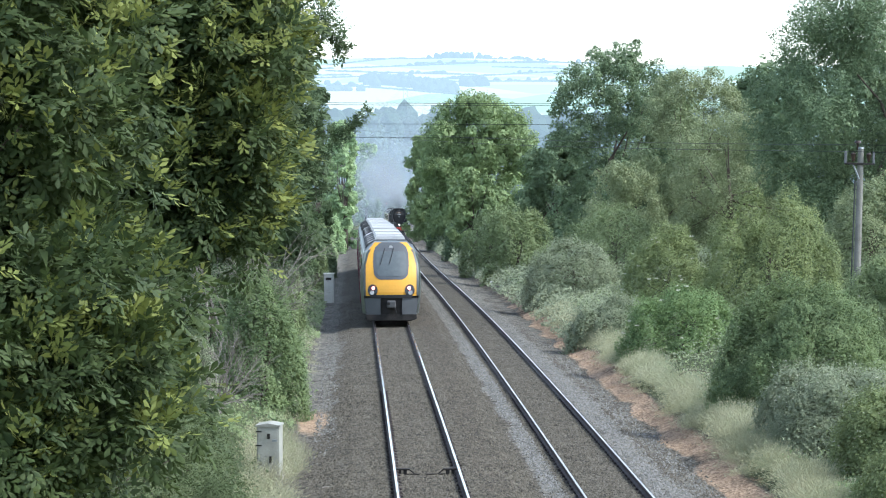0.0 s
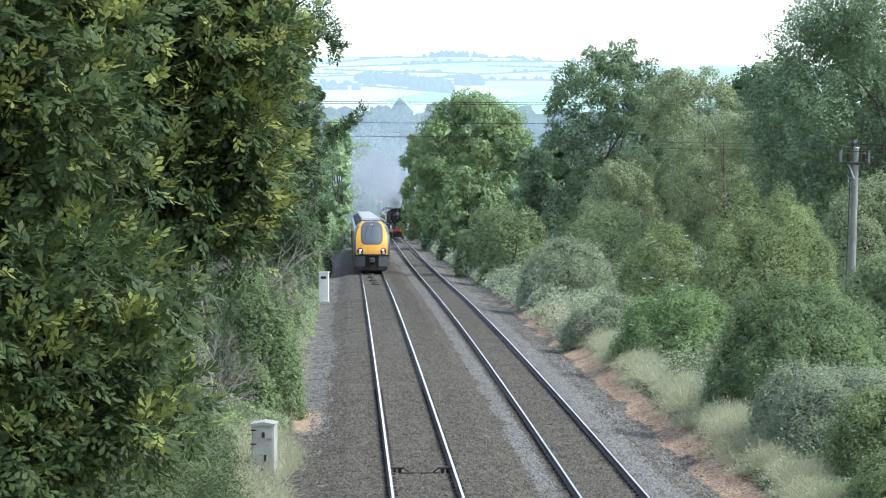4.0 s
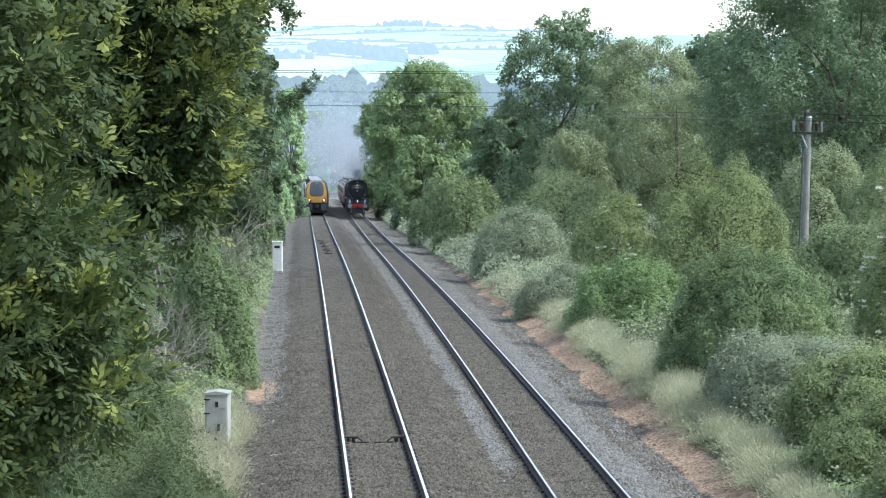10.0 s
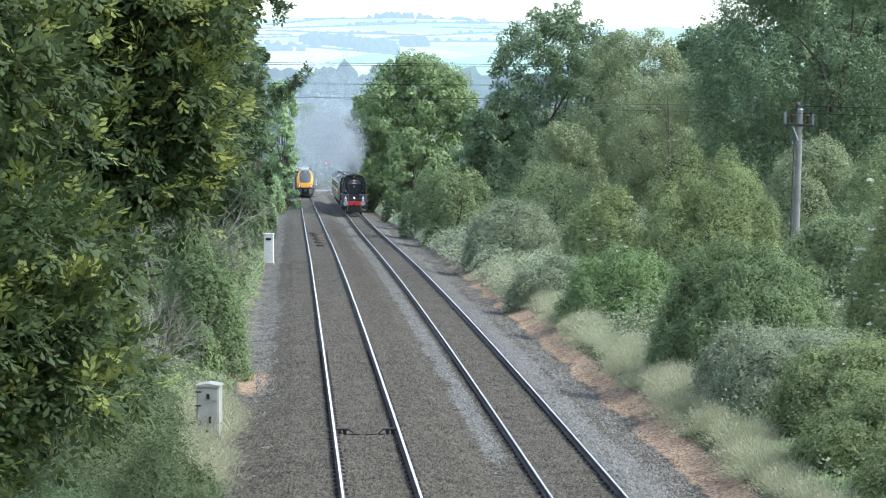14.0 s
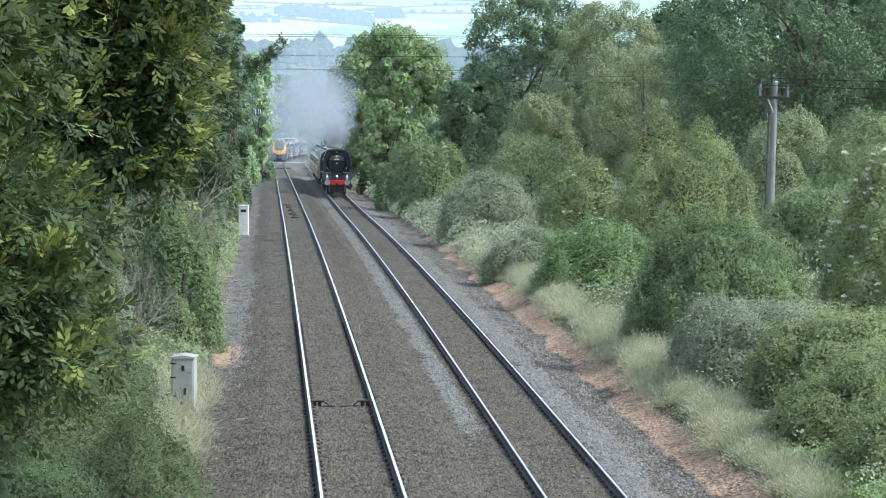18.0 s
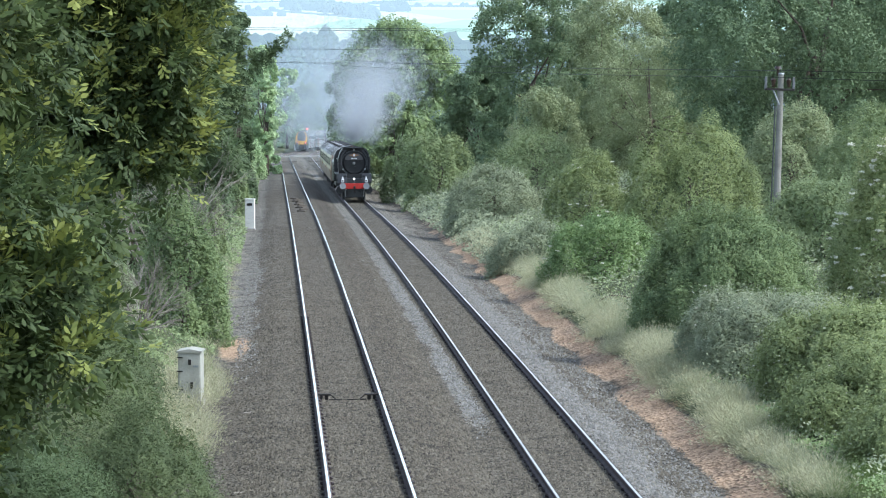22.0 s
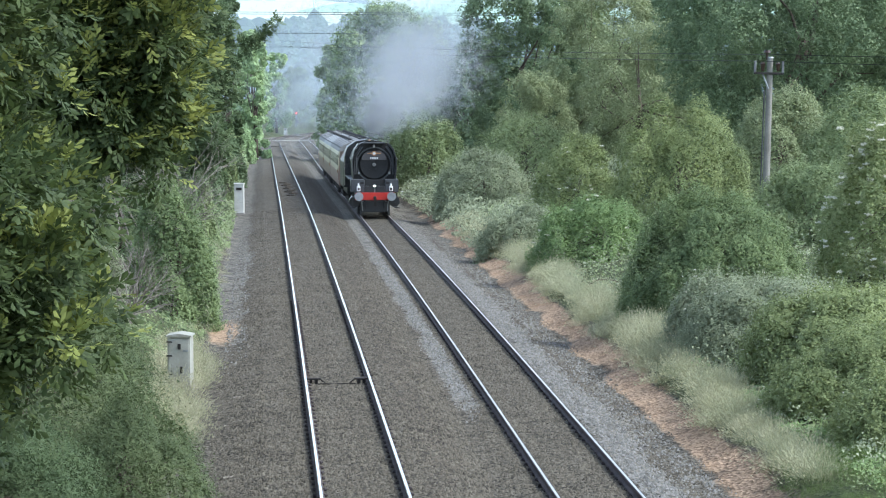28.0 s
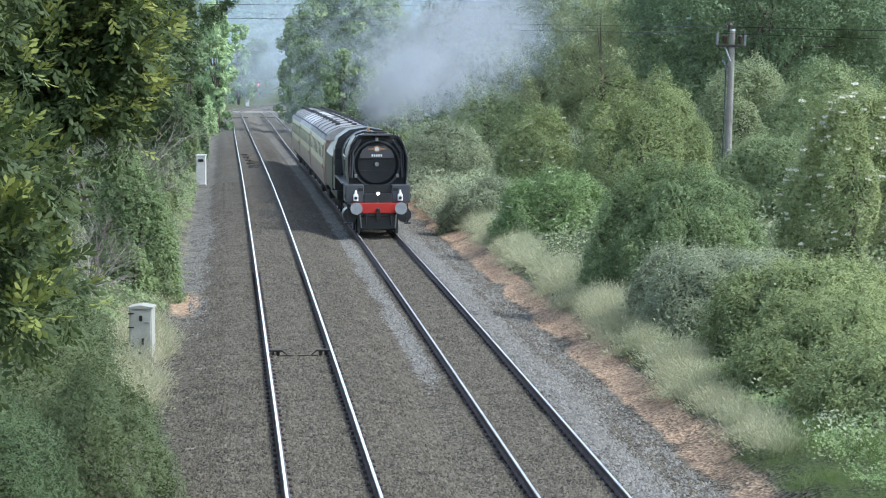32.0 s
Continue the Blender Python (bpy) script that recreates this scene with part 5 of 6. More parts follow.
def tender():
    r = thing("tender", pose(0, 0, 0), "black six-wheeled tender loaded with coal", "tender", "steam train")
    part("tank", prism([(-1.3, 1.15), (-1.3, 2.6), (-1.05, 3.05), (1.05, 3.05), (1.3, 2.6), (1.3, 1.15)], 0.2, 7.2), BLACK, r, "black tender tank")
    part("frame", box(-1.1, 1.1, 0.1, 7.3, 0.75, 1.15, 0.03), BLACK, r)
    rng = np.random.default_rng(4)
    bm = bmesh.new()
    for k in range(160):
        m = pose(rng.uniform(-0.85, 0.85), rng.uniform(0.5, 4.5), 3.02 + rng.uniform(0, 0.25), *rng.uniform(0, 360, 3))
        bmesh.ops.create_icosphere(bm, subdivisions=1, radius=rng.uniform(0.09, 0.2), matrix=m)
    part("coal", bm, SOOT, r, "heap of lump coal")
    for y in (1.4, 3.6, 5.8):
        for s in (-1, 1):
            wheel(r, s * 0.76, y, 0.55)
    return r


SIDE_LOW = [(1.33, 1.0), (1.38, 1.35), (1.395, 1.75), (1.395, 1.86)]
SIDE_HIGH = [(1.395, 1.86), (1.38, 2.6), (1.33, 3.0), (1.28, 3.12)]


def strip(side, s, thick, y0, y1):
    out = [(s * x, z) for x, z in side] + [(s * (x - thick), z) for x, z in side[::-1]]
    return prism(out, y0, y1)


def carriage(pale_roof):
    r = thing("railway_carriage", pose(0, 0, 0), "cream and umber railway carriage with " + ("a pale grey roof" if pale_roof else "a dusty grey roof"), "carriage", "steam train")
    L = 19.7
    part("body", prism([(-1.3, 1.0), (-1.34, 2.0), (-1.25, 3.1), (1.25, 3.1), (1.34, 2.0), (1.3, 1.0)], 0.1, L - 0.1), UMBER, r)
    for s in (-1, 1):
        part("lower_panel", strip(SIDE_LOW, s, 0.04, 0.08, L - 0.08), UMBER, r, "umber brown lower panel")
        part("upper_panel", strip(SIDE_HIGH, s, 0.04, 0.08, L - 0.08), CREAM, r, "cream upper panel")
        part("waist_line", box(s * 1.4 - 0.006, s * 1.4 + 0.006, 0.1, L - 0.1, 1.85, 1.88), BRASS, r)
        part("solebar", box(s * 1.18 - 0.08, s * 1.18 + 0.08, 0.2, L - 0.2, 0.82, 1.02, 0.01), UNDER, r)
        for k in range(9):
            y = 1.75 + k * 1.88
            win = part("window", strip([(1.403, 2.22), (1.392, 2.55), (1.377, 2.8)], s, 0.03, y, y + 0.62), WINDOW, r, "large carriage window")
            part("window_frame", strip([(1.402, 2.18), (1.401, 2.22)], s, 0.03, y - 0.04, y + 0.66), STEEL, win)
            part("curtain", strip([(1.406, 2.22), (1.395, 2.55), (1.38, 2.8)], s, 0.028, y + 0.02, y + 0.16), BLIND, win)
        for y in (0.35, L - 1.05):
            d = part("door", strip([(1.335, 1.05), (1.39, 1.4), (1.402, 1.75), (1.402, 2.02), (1.387, 2.6), (1.34, 2.98)], s, 0.03, y, y + 0.7), UMBER, r, "brown end door")
            part("door_window", strip([(1.41, 2.2), (1.397, 2.6), (1.37, 2.85)], s, 0.03, y + 0.14, y + 0.56), WINDOW, d)
            part("door_handle", tube((s * 1.42, y + 0.62, 1.75), (s * 1.42, y + 0.62, 1.95), 0.015, n=6), BRASS, d)
    roof = part("roof", prism([(-1.36, 3.06), (-1.28, 3.25), (-1.05, 3.45), (-0.6, 3.66), (0, 3.74), (0.6, 3.66), (1.05, 3.45), (1.28, 3.25), (1.36, 3.06)], 0.0, L), ROOF_PALE if pale_roof else ROOF_DUST, r, "arched roof with ribs and vents")
    for k in range(5):
        y = 1.4 + k * 4.1
        part("roof_rib", prism([(-1.3, 3.25), (-1.06, 3.475), (-0.6, 3.685), (0, 3.765), (0.6, 3.685), (1.06, 3.475), (1.3, 3.25), (0, 3.5)], y, y + 0.09), ROOF_DARK, roof)
        for x, dy in ((0.15, 1.3), (0.7, 2.0), (-0.55, 2.9)):
            part("roof_vent", box(x - 0.11, x + 0.11, y + dy, y + dy + 0.4, 3.56, 3.8, 0.03), ROOF_DARK, roof)
    part("rain_strip", tube((-1.24, 0.1, 3.31), (-1.24, L - 0.1, 3.31), 0.025, n=6), ROOF_DARK, roof)
    part("end_gangway", box(-0.5, 0.5, -0.22, 0.12, 1.1, 3.15, 0.04), RUBBER, r)
    part("end_gangway", box(-0.5, 0.5, L - 0.12, L + 0.22, 1.1, 3.15, 0.04), RUBBER, r)
    for s in (-1, 1):
        part("battery_box", box(s * 0.95 - 0.25, s * 0.95 + 0.25, 7.6, 9.6, 0.35, 0.85, 0.04), UNDER, r)
        part("truss", tube((s * 1.05, 5.5, 0.8), (s * 1.05, 7.6, 0.4), 0.04, n=6), UNDER, r)
        part("truss", tube((s * 1.05, 9.8, 0.4), (s * 1.05, 13.5, 0.8), 0.04, n=6), UNDER, r)
        part("vacuum_cylinder", tube((s * 0.7, 11.0, 0.62), (s * 0.7, 12.0, 0.62), 0.24, n=14), UNDER, r)
    for y in (2.9, L - 2.9):
        bogie(r, y, 0.46, 2.6)
    return r


def diesel_train():
    lead = railcar(True)
    mid = railcar(False)
    return [(lead, 0.0), (mid, 23.2), (copy_thing(mid, pose(0, 0, 0)), 46.4), (copy_thing(mid, pose(0, 0, 0)), 69.6)]


def steam_train():
    loco, tend = locomotive(), tender()
    c = carriage(False)
    d = carriage(True)
    return [(loco, 0.0), (tend, 12.3), (c, 20.3), (d, 40.5), (copy_thing(c, pose(0, 0, 0)), 60.7)]


DIESEL, STEAM = diesel_train(), steam_train()


def diesel_at(t):
    return 121 + 18.35 * t


def steam_at(t):
    return 104.5 + 9.85 * (32 - t) - 0.038 * (32 - t) ** 2


# ---- sleepers, fastenings and loose stones ----
CLIP = mat("rusty_clip", (0.06, 0.045, 0.045), (0.03, 0.024, 0.024), rough=0.8, scale=5, fine=50)
STONE = mat("ballast_stone", (0.165, 0.148, 0.112), (0.028, 0.024, 0.019), rough=0.95, scale=2, fine=20, bump=0.2, island=0.8)
STONE_PALE = mat("new_ballast_stone", (0.27, 0.265, 0.245), (0.09, 0.088, 0.082), rough=0.95, scale=2, fine=20, bump=0.2, island=0.8)


def stones(name, label, n, pale, material, seed):
    rng = np.random.default_rng(seed)
    pts = []
    while len(pts) < n:
        u, y = rng.uniform(-1.1, 8.7), 38 + 112 * rng.random() ** 2
        if (rng.random() < zone(u, y)[0]) == pale and min(abs(u - o) for o in (0.948, 2.452, 5.148, 6.652)) > 0.1:
            pts.append((u, y, land(u, y)))
    c = np.array(pts)
    base = np.array([(1, 0, -0.3), (0, 1, -0.3), (-1, 0, -0.3), (0, -1, -0.3), (0, 0, 0.9)])
    tri = [(0, 1, 4), (1, 2, 4), (2, 3, 4), (3, 0, 4)]
    size = rng.uniform(0.02, 0.046, (n, 1, 1))
    size = size * np.array([1 - 0.65 * ease(85, 150, q[1]) for q in pts])[:, None, None]
    turn = rng.uniform(0, math.tau, n)
    spun = np.stack([np.cos(turn)[:, None] * base[:, 0] - np.sin(turn)[:, None] * base[:, 1], np.sin(turn)[:, None] * base[:, 0] + np.cos(turn)[:, None] * base[:, 1], np.tile(base[:, 2], (n, 1))], 2)
    v = c[:, None, :] + spun * size * rng.uniform(0.6, 1.3, (n, 5, 1)) + rng.normal(0, 0.009, (n, 5, 3))
    idx = (np.arange(n)[:, None] * 5 + np.array(tri).ravel()).astype(np.int32)
    me = bpy.data.meshes.new(name)
    me.vertices.add(5 * n)
    me.vertices.foreach_set("co", v.astype(np.float32).ravel())
    me.loops.add(12 * n)
    me.loops.foreach_set("vertex_index", idx.ravel())
    me.polygons.add(4 * n)
    me.polygons.foreach_set("loop_start", np.arange(0, 12 * n, 3, dtype=np.int32))
    me.materials.append(material)
    me.update(calc_edges=True)
    return tagged(new(name, me), label, "ballast", kind="stuff")


stones("ballast", "loose brown-grey crushed stone between the rails", 110000, False, STONE, 31)
stones("ballast", "loose pale grey new crushed stone", 26000, True, STONE_PALE, 32)


def fastenings():
    """The clips that hold each rail to its buried sleepers."""
    bm = bmesh.new()
    add_box(bm, -0.035, 0.035, -0.05, 0.05, -0.165, -0.14)
    add_tube(bm, (-0.02, -0.04, -0.13), (0.02, 0.04, -0.13), 0.014, 0.014, 6)
    clip_mesh = bpy.data.meshes.new("rail_clip")
    bm.to_mesh(clip_mesh)
    bm.free()
    clip_mesh.materials.append(CLIP)
    for root, right in zip(TRACKS, (False, True)):
        for k in range(74):
            y = 38.4 + k * 0.65
            m = track_pose(y, right)
            for off in (-0.752, 0.752):
                for s in (-0.095, 0.095):
                    c = new("rail_clip", clip_mesh)
                    c.parent, c.matrix_basis = root, m @ pose(off + s, 0, 0)


fastenings()

# ---- lineside equipment ----
PALE_SLAB = mat("pale_concrete", (0.50, 0.48, 0.44), (0.30, 0.29, 0.265), rough=0.9, scale=0.7, fine=12, bump=0.3)
CABINET_PALE = mat("pale_cabinet_paint", (0.72, 0.71, 0.66), (0.60, 0.59, 0.54), rough=0.6, scale=3, fine=30, bump=0.1)
CABINET_GREY = mat("cabinet_paint", (0.40, 0.395, 0.34), (0.30, 0.295, 0.25), rough=0.6, scale=3, fine=30, bump=0.1)
OLD_WOOD = mat("weathered_pole", (0.27, 0.26, 0.23), (0.16, 0.15, 0.13), rough=0.9, scale=2, fine=40, bump=0.4)
TIMBER = mat("old_timber", (0.13, 0.11, 0.085), (0.06, 0.05, 0.04), rough=0.9, scale=3, fine=40, bump=0.4)
PORCELAIN = mat("brown_insulator", (0.05, 0.032, 0.025), rough=0.25, scale=4, fine=20)
DULL_STEEL = mat("dull_steel", (0.16, 0.165, 0.17), rough=0.7, scale=4, fine=30)
WIRE = mat("wire", (0.05, 0.055, 0.055), rough=0.6, scale=1, fine=10)
GALV = mat("galvanised", (0.34, 0.36, 0.37), rough=0.5, metal=0.5, scale=4, fine=30)


def cabinet(x, y, w, d, h, label, gable=True, coat=None):
    g = land(x, y)
    coat = coat or CABINET_GREY
    r = thing("lineside_cabinet", pose(x, y, g - 0.05, 0, 0, -6), label, "cabinet")
    part("plinth", box(-w / 2 - 0.04, w / 2 + 0.04, -d / 2 - 0.04, d / 2 + 0.04, 0, 0.14, 0.01), CONCRETE, r)
    body = part("body", box(-w / 2, w / 2, -d / 2, d / 2, 0.12, h, 0.012), coat, r)
    if gable:
        part("roof", prism([(-w / 2 - 0.03, h - 0.01), (w / 2 + 0.03, h - 0.01), (w / 2 + 0.03, h + 0.025), (0, h + 0.075), (-w / 2 - 0.03, h + 0.025)], -d / 2 - 0.04, d / 2 + 0.04), coat, r, "shallow gabled lid")
        door = part("door", box(-w / 2 + 0.03, w / 2 - 0.03, -d / 2 - 0.02, -d / 2 + 0.005, 0.2, h - 0.06, 0.006), coat, r)
        part("lock", box(-0.02, 0.05, -d / 2 - 0.05, -d / 2 - 0.015, h - 0.3, h - 0.17, 0.005), UNDER, door, "rusty lock plate")
        part("lock", box(0.03, 0.09, -d / 2 - 0.05, -d / 2 - 0.015, 0.42, 0.58, 0.005), UNDER, door, "rusty lock plate")
        part("label_plate", box(0.1, 0.22, -d / 2 - 0.03, -d / 2 - 0.018, h - 0.36, h - 0.31), GALV, door)
        for z in (h - 0.12, h - 0.45, 0.4):
            part("hinge", box(-w / 2 - 0.02, -w / 2 + 0.12, -d / 2 - 0.04, -d / 2 - 0.015, z - 0.02, z + 0.01), UNDER, door)
    else:
        part("lid", box(-w / 2 - 0.03, w / 2 + 0.03, -d / 2 - 0.03, d / 2 + 0.03, h - 0.02, h + 0.04, 0.01), coat, r)
        part("vent", box(-w * 0.3, w * 0.3, -d / 2 - 0.015, -d / 2 + 0.01, h - 0.35, h - 0.2), UNDER, body)
    return r


cabinet(-2.0, 64.5, 0.54, 0.6, 1.29, "grey metal lineside cabinet with gabled lid in dry grass")
cabinet(-1.35, 152.0, 0.52, 0.45, 1.75, "tall narrow pale grey lineside cabinet", False, CABINET_PALE)
cabinet(4.6, 560.0, 0.7, 0.5, 1.4, "white lineside cabinet beyond the crest", False, CABINET_PALE)


def treadle():
    y = 63.4
    r = thing("track_treadle", pose(LEFT_TRACK, y, rail_z(y)), "pair of dark brackets joined by a rod between the rails", "track device")
    for s in (-1, 1):
        arm = part("bracket", box(s * 0.55 - 0.16, s * 0.55 + 0.16, -0.08, 0.08, -0.06, -0.02, 0.008), UNDER, r, "flat bracket clamped to the rail")
        part("post", box(s * 0.5 - 0.04, s * 0.5 + 0.04, -0.05, 0.05, -0.22, -0.05), UNDER, arm)
        part("post", box(s * 0.62 - 0.03, s * 0.62 + 0.03, -0.05, 0.05, -0.22, -0.05), UNDER, arm)
        part("strut", tube((s * 0.4, 0, -0.05), (s * 0.22, 0, -0.2), 0.015, n=6), UNDER, arm)
    part("rod", tube((-0.45, -0.05, -0.155), (0.45, -0.05, -0.155), 0.015, n=6), UNDER, r)


treadle()


def timber_offcuts():
    rng = np.random.default_rng(6)
    for k in range(9):
        y = 172 + k * 3.6
        x = LEFT_TRACK + 0.12 - 0.035 * k + (0.12 if k % 2 else -0.08)
        ob = part("timber_offcut", box(-0.3, 0.3, -0.09, 0.09, 0, 0.12, 0.012), TIMBER)
        ob.matrix_basis = pose(x, y, rail_z(y) - 0.2, 0, 0, rng.uniform(20, 50) * (1 if k % 2 else -1))
        tagged(ob, "short weathered timber offcut lying between the rails", "timber", "timber offcuts in the track")


timber_offcuts()


def crossing():
    for right in (False, True):
        y = 388.0
        m = track_pose(y, right)
        r = thing("crossing_deck", m, "dark timber deck of a foot crossing between the rails", "crossing", "foot crossing decks")
        for k in range(4):
            part("board", box(-0.62, 0.62, -1.3 + k * 0.66, -0.7 + k * 0.66, -0.12, -0.02, 0.01), TIMBER, r)
        for s in (-1, 1):
            part("side_board", box(s * 1.2 - 0.35, s * 1.2 + 0.35, -1.3, 1.3, -0.12, -0.02, 0.01), TIMBER, r)


crossing()


def road_crossing():
    y = 452.0
    r = thing("level_crossing", track_pose(y, False), "pale concrete slabs of a farm crossing over both lines", "crossing")
    for a, b in ((-4.0, -0.86), (-0.64, 0.64), (0.86, 4.05), (4.3, 5.55), (5.8, 8.5)):
        part("slab", box(a, b, -1.4, 1.4, -0.16, -0.015, 0.015), PALE_SLAB, r)


road_crossing()


def marker_post(x, y, h, label):
    r = thing("marker_post", pose(x, y, land(x, y) - 0.05), label, "post")
    part("post", box(-0.06, 0.06, -0.05, 0.05, 0, h, 0.01), WHITE, r)
    part("cap", box(-0.1, 0.1, -0.07, 0.07, h - 0.18, h + 0.02, 0.02), WHITE, r)


marker_post(9.2, 180.0, 0.32, "small white marker post beside the ballast")
marker_post(-1.3, 300.0, 0.8, "small white marker post beside the line")


def signal():
    y, x = 640.0, 7.86
    g = land(x, y)
    r = thing("railway_signal", pose(x, y, g - 0.1), "tall colour-light signal showing a red light", "signal")
    z = -4.45 - g
    part("post", tube((0, 0.15, 0), (0, 0.15, z + 0.6), 0.09, n=10), GALV, r)
    head = part("head", box(-0.3, 0.3, -0.1, 0.12, z - 0.35, z + 0.75, 0.04), RUBBER, r, "black signal head")
    part("red_lens", disc_y(0, z, 0.16, -0.16, -0.1, 18), RED_LAMP, head, "glowing red lens")
    part("dark_lens", disc_y(0, z + 0.45, 0.12, -0.13, -0.1, 18), WINDOW, head)
    part("ladder", box(-0.2, 0.2, 0.25, 0.28, 0.2, z + 0.3), GALV, r)


signal()


def utility_pole():
    x, y = 18.64, 100.0
    g = land(x, y)
    top = 7.5 - g
    r = thing("utility_pole", pose(x, y, g - 0.2, 0, 1.6, 0), "weathered wooden pole with insulators on a crossarm", "utility pole")
    part("shaft", tube((0, 0, 0), (0, 0, top + 0.2), 0.15, 0.108, 14), OLD_WOOD, r)
    part("cap", tube((0, 0, top + 0.18), (0, 0, top + 0.24), 0.13, 0.1, 14), GALV, r)
    arm = part("crossarm", box(-0.62, 0.5, -0.17, -0.08, top - 0.42, top - 0.34, 0.01), UNDER, r)
    for s in (-0.58, 0.46):
        part("insulator_pin", box(s - 0.045, s + 0.045, -0.17, -0.09, top - 0.4, top + 0.08, 0.015), DULL_STEEL, arm, "upright end bracket")
    for s in (-0.3, 0.28):
        ins = part("insulator", tube((s, -0.12, top - 0.3), (s, -0.12, top - 0.02), 0.05, 0.1, 12), PORCELAIN, arm, "brown bell insulator")
        part("insulator_cap", tube((s, -0.12, top - 0.03), (s, -0.12, top + 0.03), 0.11, 0.05, 12), PORCELAIN, ins)
    ins = part("insulator", tube((-0.12, 0, top + 0.12), (-0.12, 0, top + 0.4), 0.03, 0.06, 12), PORCELAIN, r, "brown top insulator")
    part("insulator_cap", tube((-0.12, 0, top + 0.38), (-0.12, 0, top + 0.48), 0.14, 0.1, 12), PORCELAIN, ins)
    part("brace", tube((-0.3, -0.12, top - 0.4), (-0.05, -0.12, top - 0.95), 0.03, n=6), GALV, r)
    part("cable_riser", tube((-0.2, -0.1, top - 1.0), (-0.24, -0.1, 0.3), 0.03, n=6), WIRE, r)


utility_pole()


def wire(points, sag, r, label, group):
    bm = bmesh.new()
    (a, b), rings = (Vector(p) for p in points), []
    for k in range(17):
        f = k / 16
        p = a.lerp(b, f) - Vector((0, 0, sag * 4 * f * (1 - f)))
        rings.append([bm.verts.new(p + Vector((0, r * math.cos(q), r * math.sin(q)))) for q in (0.5, 2.6, 4.7)])
    for p, q in zip(rings, rings[1:]):
        for i in range(3):
            bm.faces.new((p[i], p[(i + 1) % 3], q[(i + 1) % 3], q[i]))
    ob = part("overhead_wire", bm, WIRE)
    return tagged(ob, label, "wire", group)


for z0, x1 in ((7.38, -0.28), (7.62, 0.3)):
    wire([(-4.0, 330.0, 10.4 + x1), (18.64 + x1, 99.9, z0)], 0.5, 0.014, "thin overhead wire reaching the pole", "wires of the pole")
    wire([(18.64 + x1, 99.9, z0), (60.0, 78.0, 7.0 + x1)], 0.25, 0.014, "thin overhead wire leaving the pole", "wires of the pole")
for z in (12.75, 12.55, 10.6, 9.2):
    wire([(-75, 272, z + 0.5), (95, 288, z - 0.4)], 0.35, 0.032, "dark power line crossing high over the railway", "power lines over the railway")


def pylon():
    x, y = 46.0, 2350.0
    z = hill_z(x, y)
    r = thing("pylon", pose(x, y, z), "faint lattice pylon standing on the far slope", "pylon")
    bm = bmesh.new()
    for sx in (-1, 1):
        for sy in (-1, 1):
            add_tube(bm, (sx * 3.6, sy * 3.6, 0), (sx * 0.7, sy * 0.7, 42), 0.13, 0.1, 5)
    for k in range(7):
        a, b = k * 5.6, k * 5.6 + 5.6
        wa, wb = 3.6 - a * 0.069, 3.6 - b * 0.069
        for sy in (-1, 1):
            add_tube(bm, (-wa, sy * wa, a), (wb, sy * wb, b), 0.06, 0.06, 4)
            add_tube(bm, (wa, sy * wa, a), (-wb, sy * wb, b), 0.06, 0.06, 4)
    # The hedge material brings its painted haze to the pylon.
    part("tower", bm, FAR_HEDGE, r)
    for h, w in ((28, 6.5), (34, 5.5), (39, 4.5)):
        part("arm", box(-w, w, -0.3, 0.3, h, h + 0.35), FAR_HEDGE, r)


pylon()


def dead_shrub(x, y, h, spread, seed, label):
    rng = np.random.default_rng(seed)
    g = land(x, y)
    r = thing("bare_shrub", pose(x, y, g - 0.1), label, "shrub")
    bm = bmesh.new()

    def grow(a, d, length, rad, depth):
        b = a + d * length
        add_tube(bm, a, b, rad, rad * 0.65, 5, False)
        if depth:
            for k in range(3):
                nd = (d + Vector(rng.normal(0, 0.42, 3))).normalized()
                grow(a.lerp(b, rng.uniform(0.55, 1.0)), nd, length * rng.uniform(0.55, 0.8), rad * 0.55, depth - 1)

    for k in range(7):
        d = Vector((rng.normal(-0.1, 0.3) * spread, rng.normal(0, 0.4) * spread, 1)).normalized()
        grow(Vector((0, 0, 0)), d, h * rng.uniform(0.35, 0.5), 0.035, 4)
    part("branchwork", bm, DEADWOOD, r, "tangle of pale bare branches")


dead_shrub(-3.4, 83.0, 6.0, 0.9, 3, "bare grey shrub with tangled dead branches")
dead_shrub(-3.6, 70.0, 2.8, 1.2, 5, "bare grey shrub among green bushes")


def fallen_branch(x, y, rz, seed):
    rng = np.random.default_rng(seed)
    bm = bmesh.new()
    p = Vector((0, 0, 0.04))
    for k in range(6):
        q = p + Vector((0.22, rng.normal(0, 0.06), rng.normal(0, 0.015)))
        add_tube(bm, p, q, 0.02, 0.018, 6)
        p = q
    ob = part("fallen_branch", bm, DEADWOOD)
    ob.matrix_basis = pose(x, y, land(x, y) + 0.01, 0, 0, rz)
    tagged(ob, "thin dead branch lying on the ballast edge", "branch", "fallen branches")


fallen_branch(-0.75, 62.5, 25, 1)
fallen_branch(-0.8, 50.5, 40, 2)
fallen_branch(-0.9, 58.0, 10, 3)


def arching_stem(x, y, rz):
    bm = bmesh.new()
    p = Vector((0, 0, -0.05))
    for k in range(7):
        q = p + Vector((0.07 + 0.035 * k, 0.0, 0.2 - 0.045 * k))
        add_tube(bm, p, q, 0.026 - 0.002 * k, 0.024 - 0.002 * k, 6)
        p = q
    ob = part("arching_stem", bm, BARK)
    ob.matrix_basis = pose(x, y, land(x, y), 0, 0, rz)
    tagged(ob, "dark bare bramble stem arching out of the grass", "stem", "arching stems in the grass")


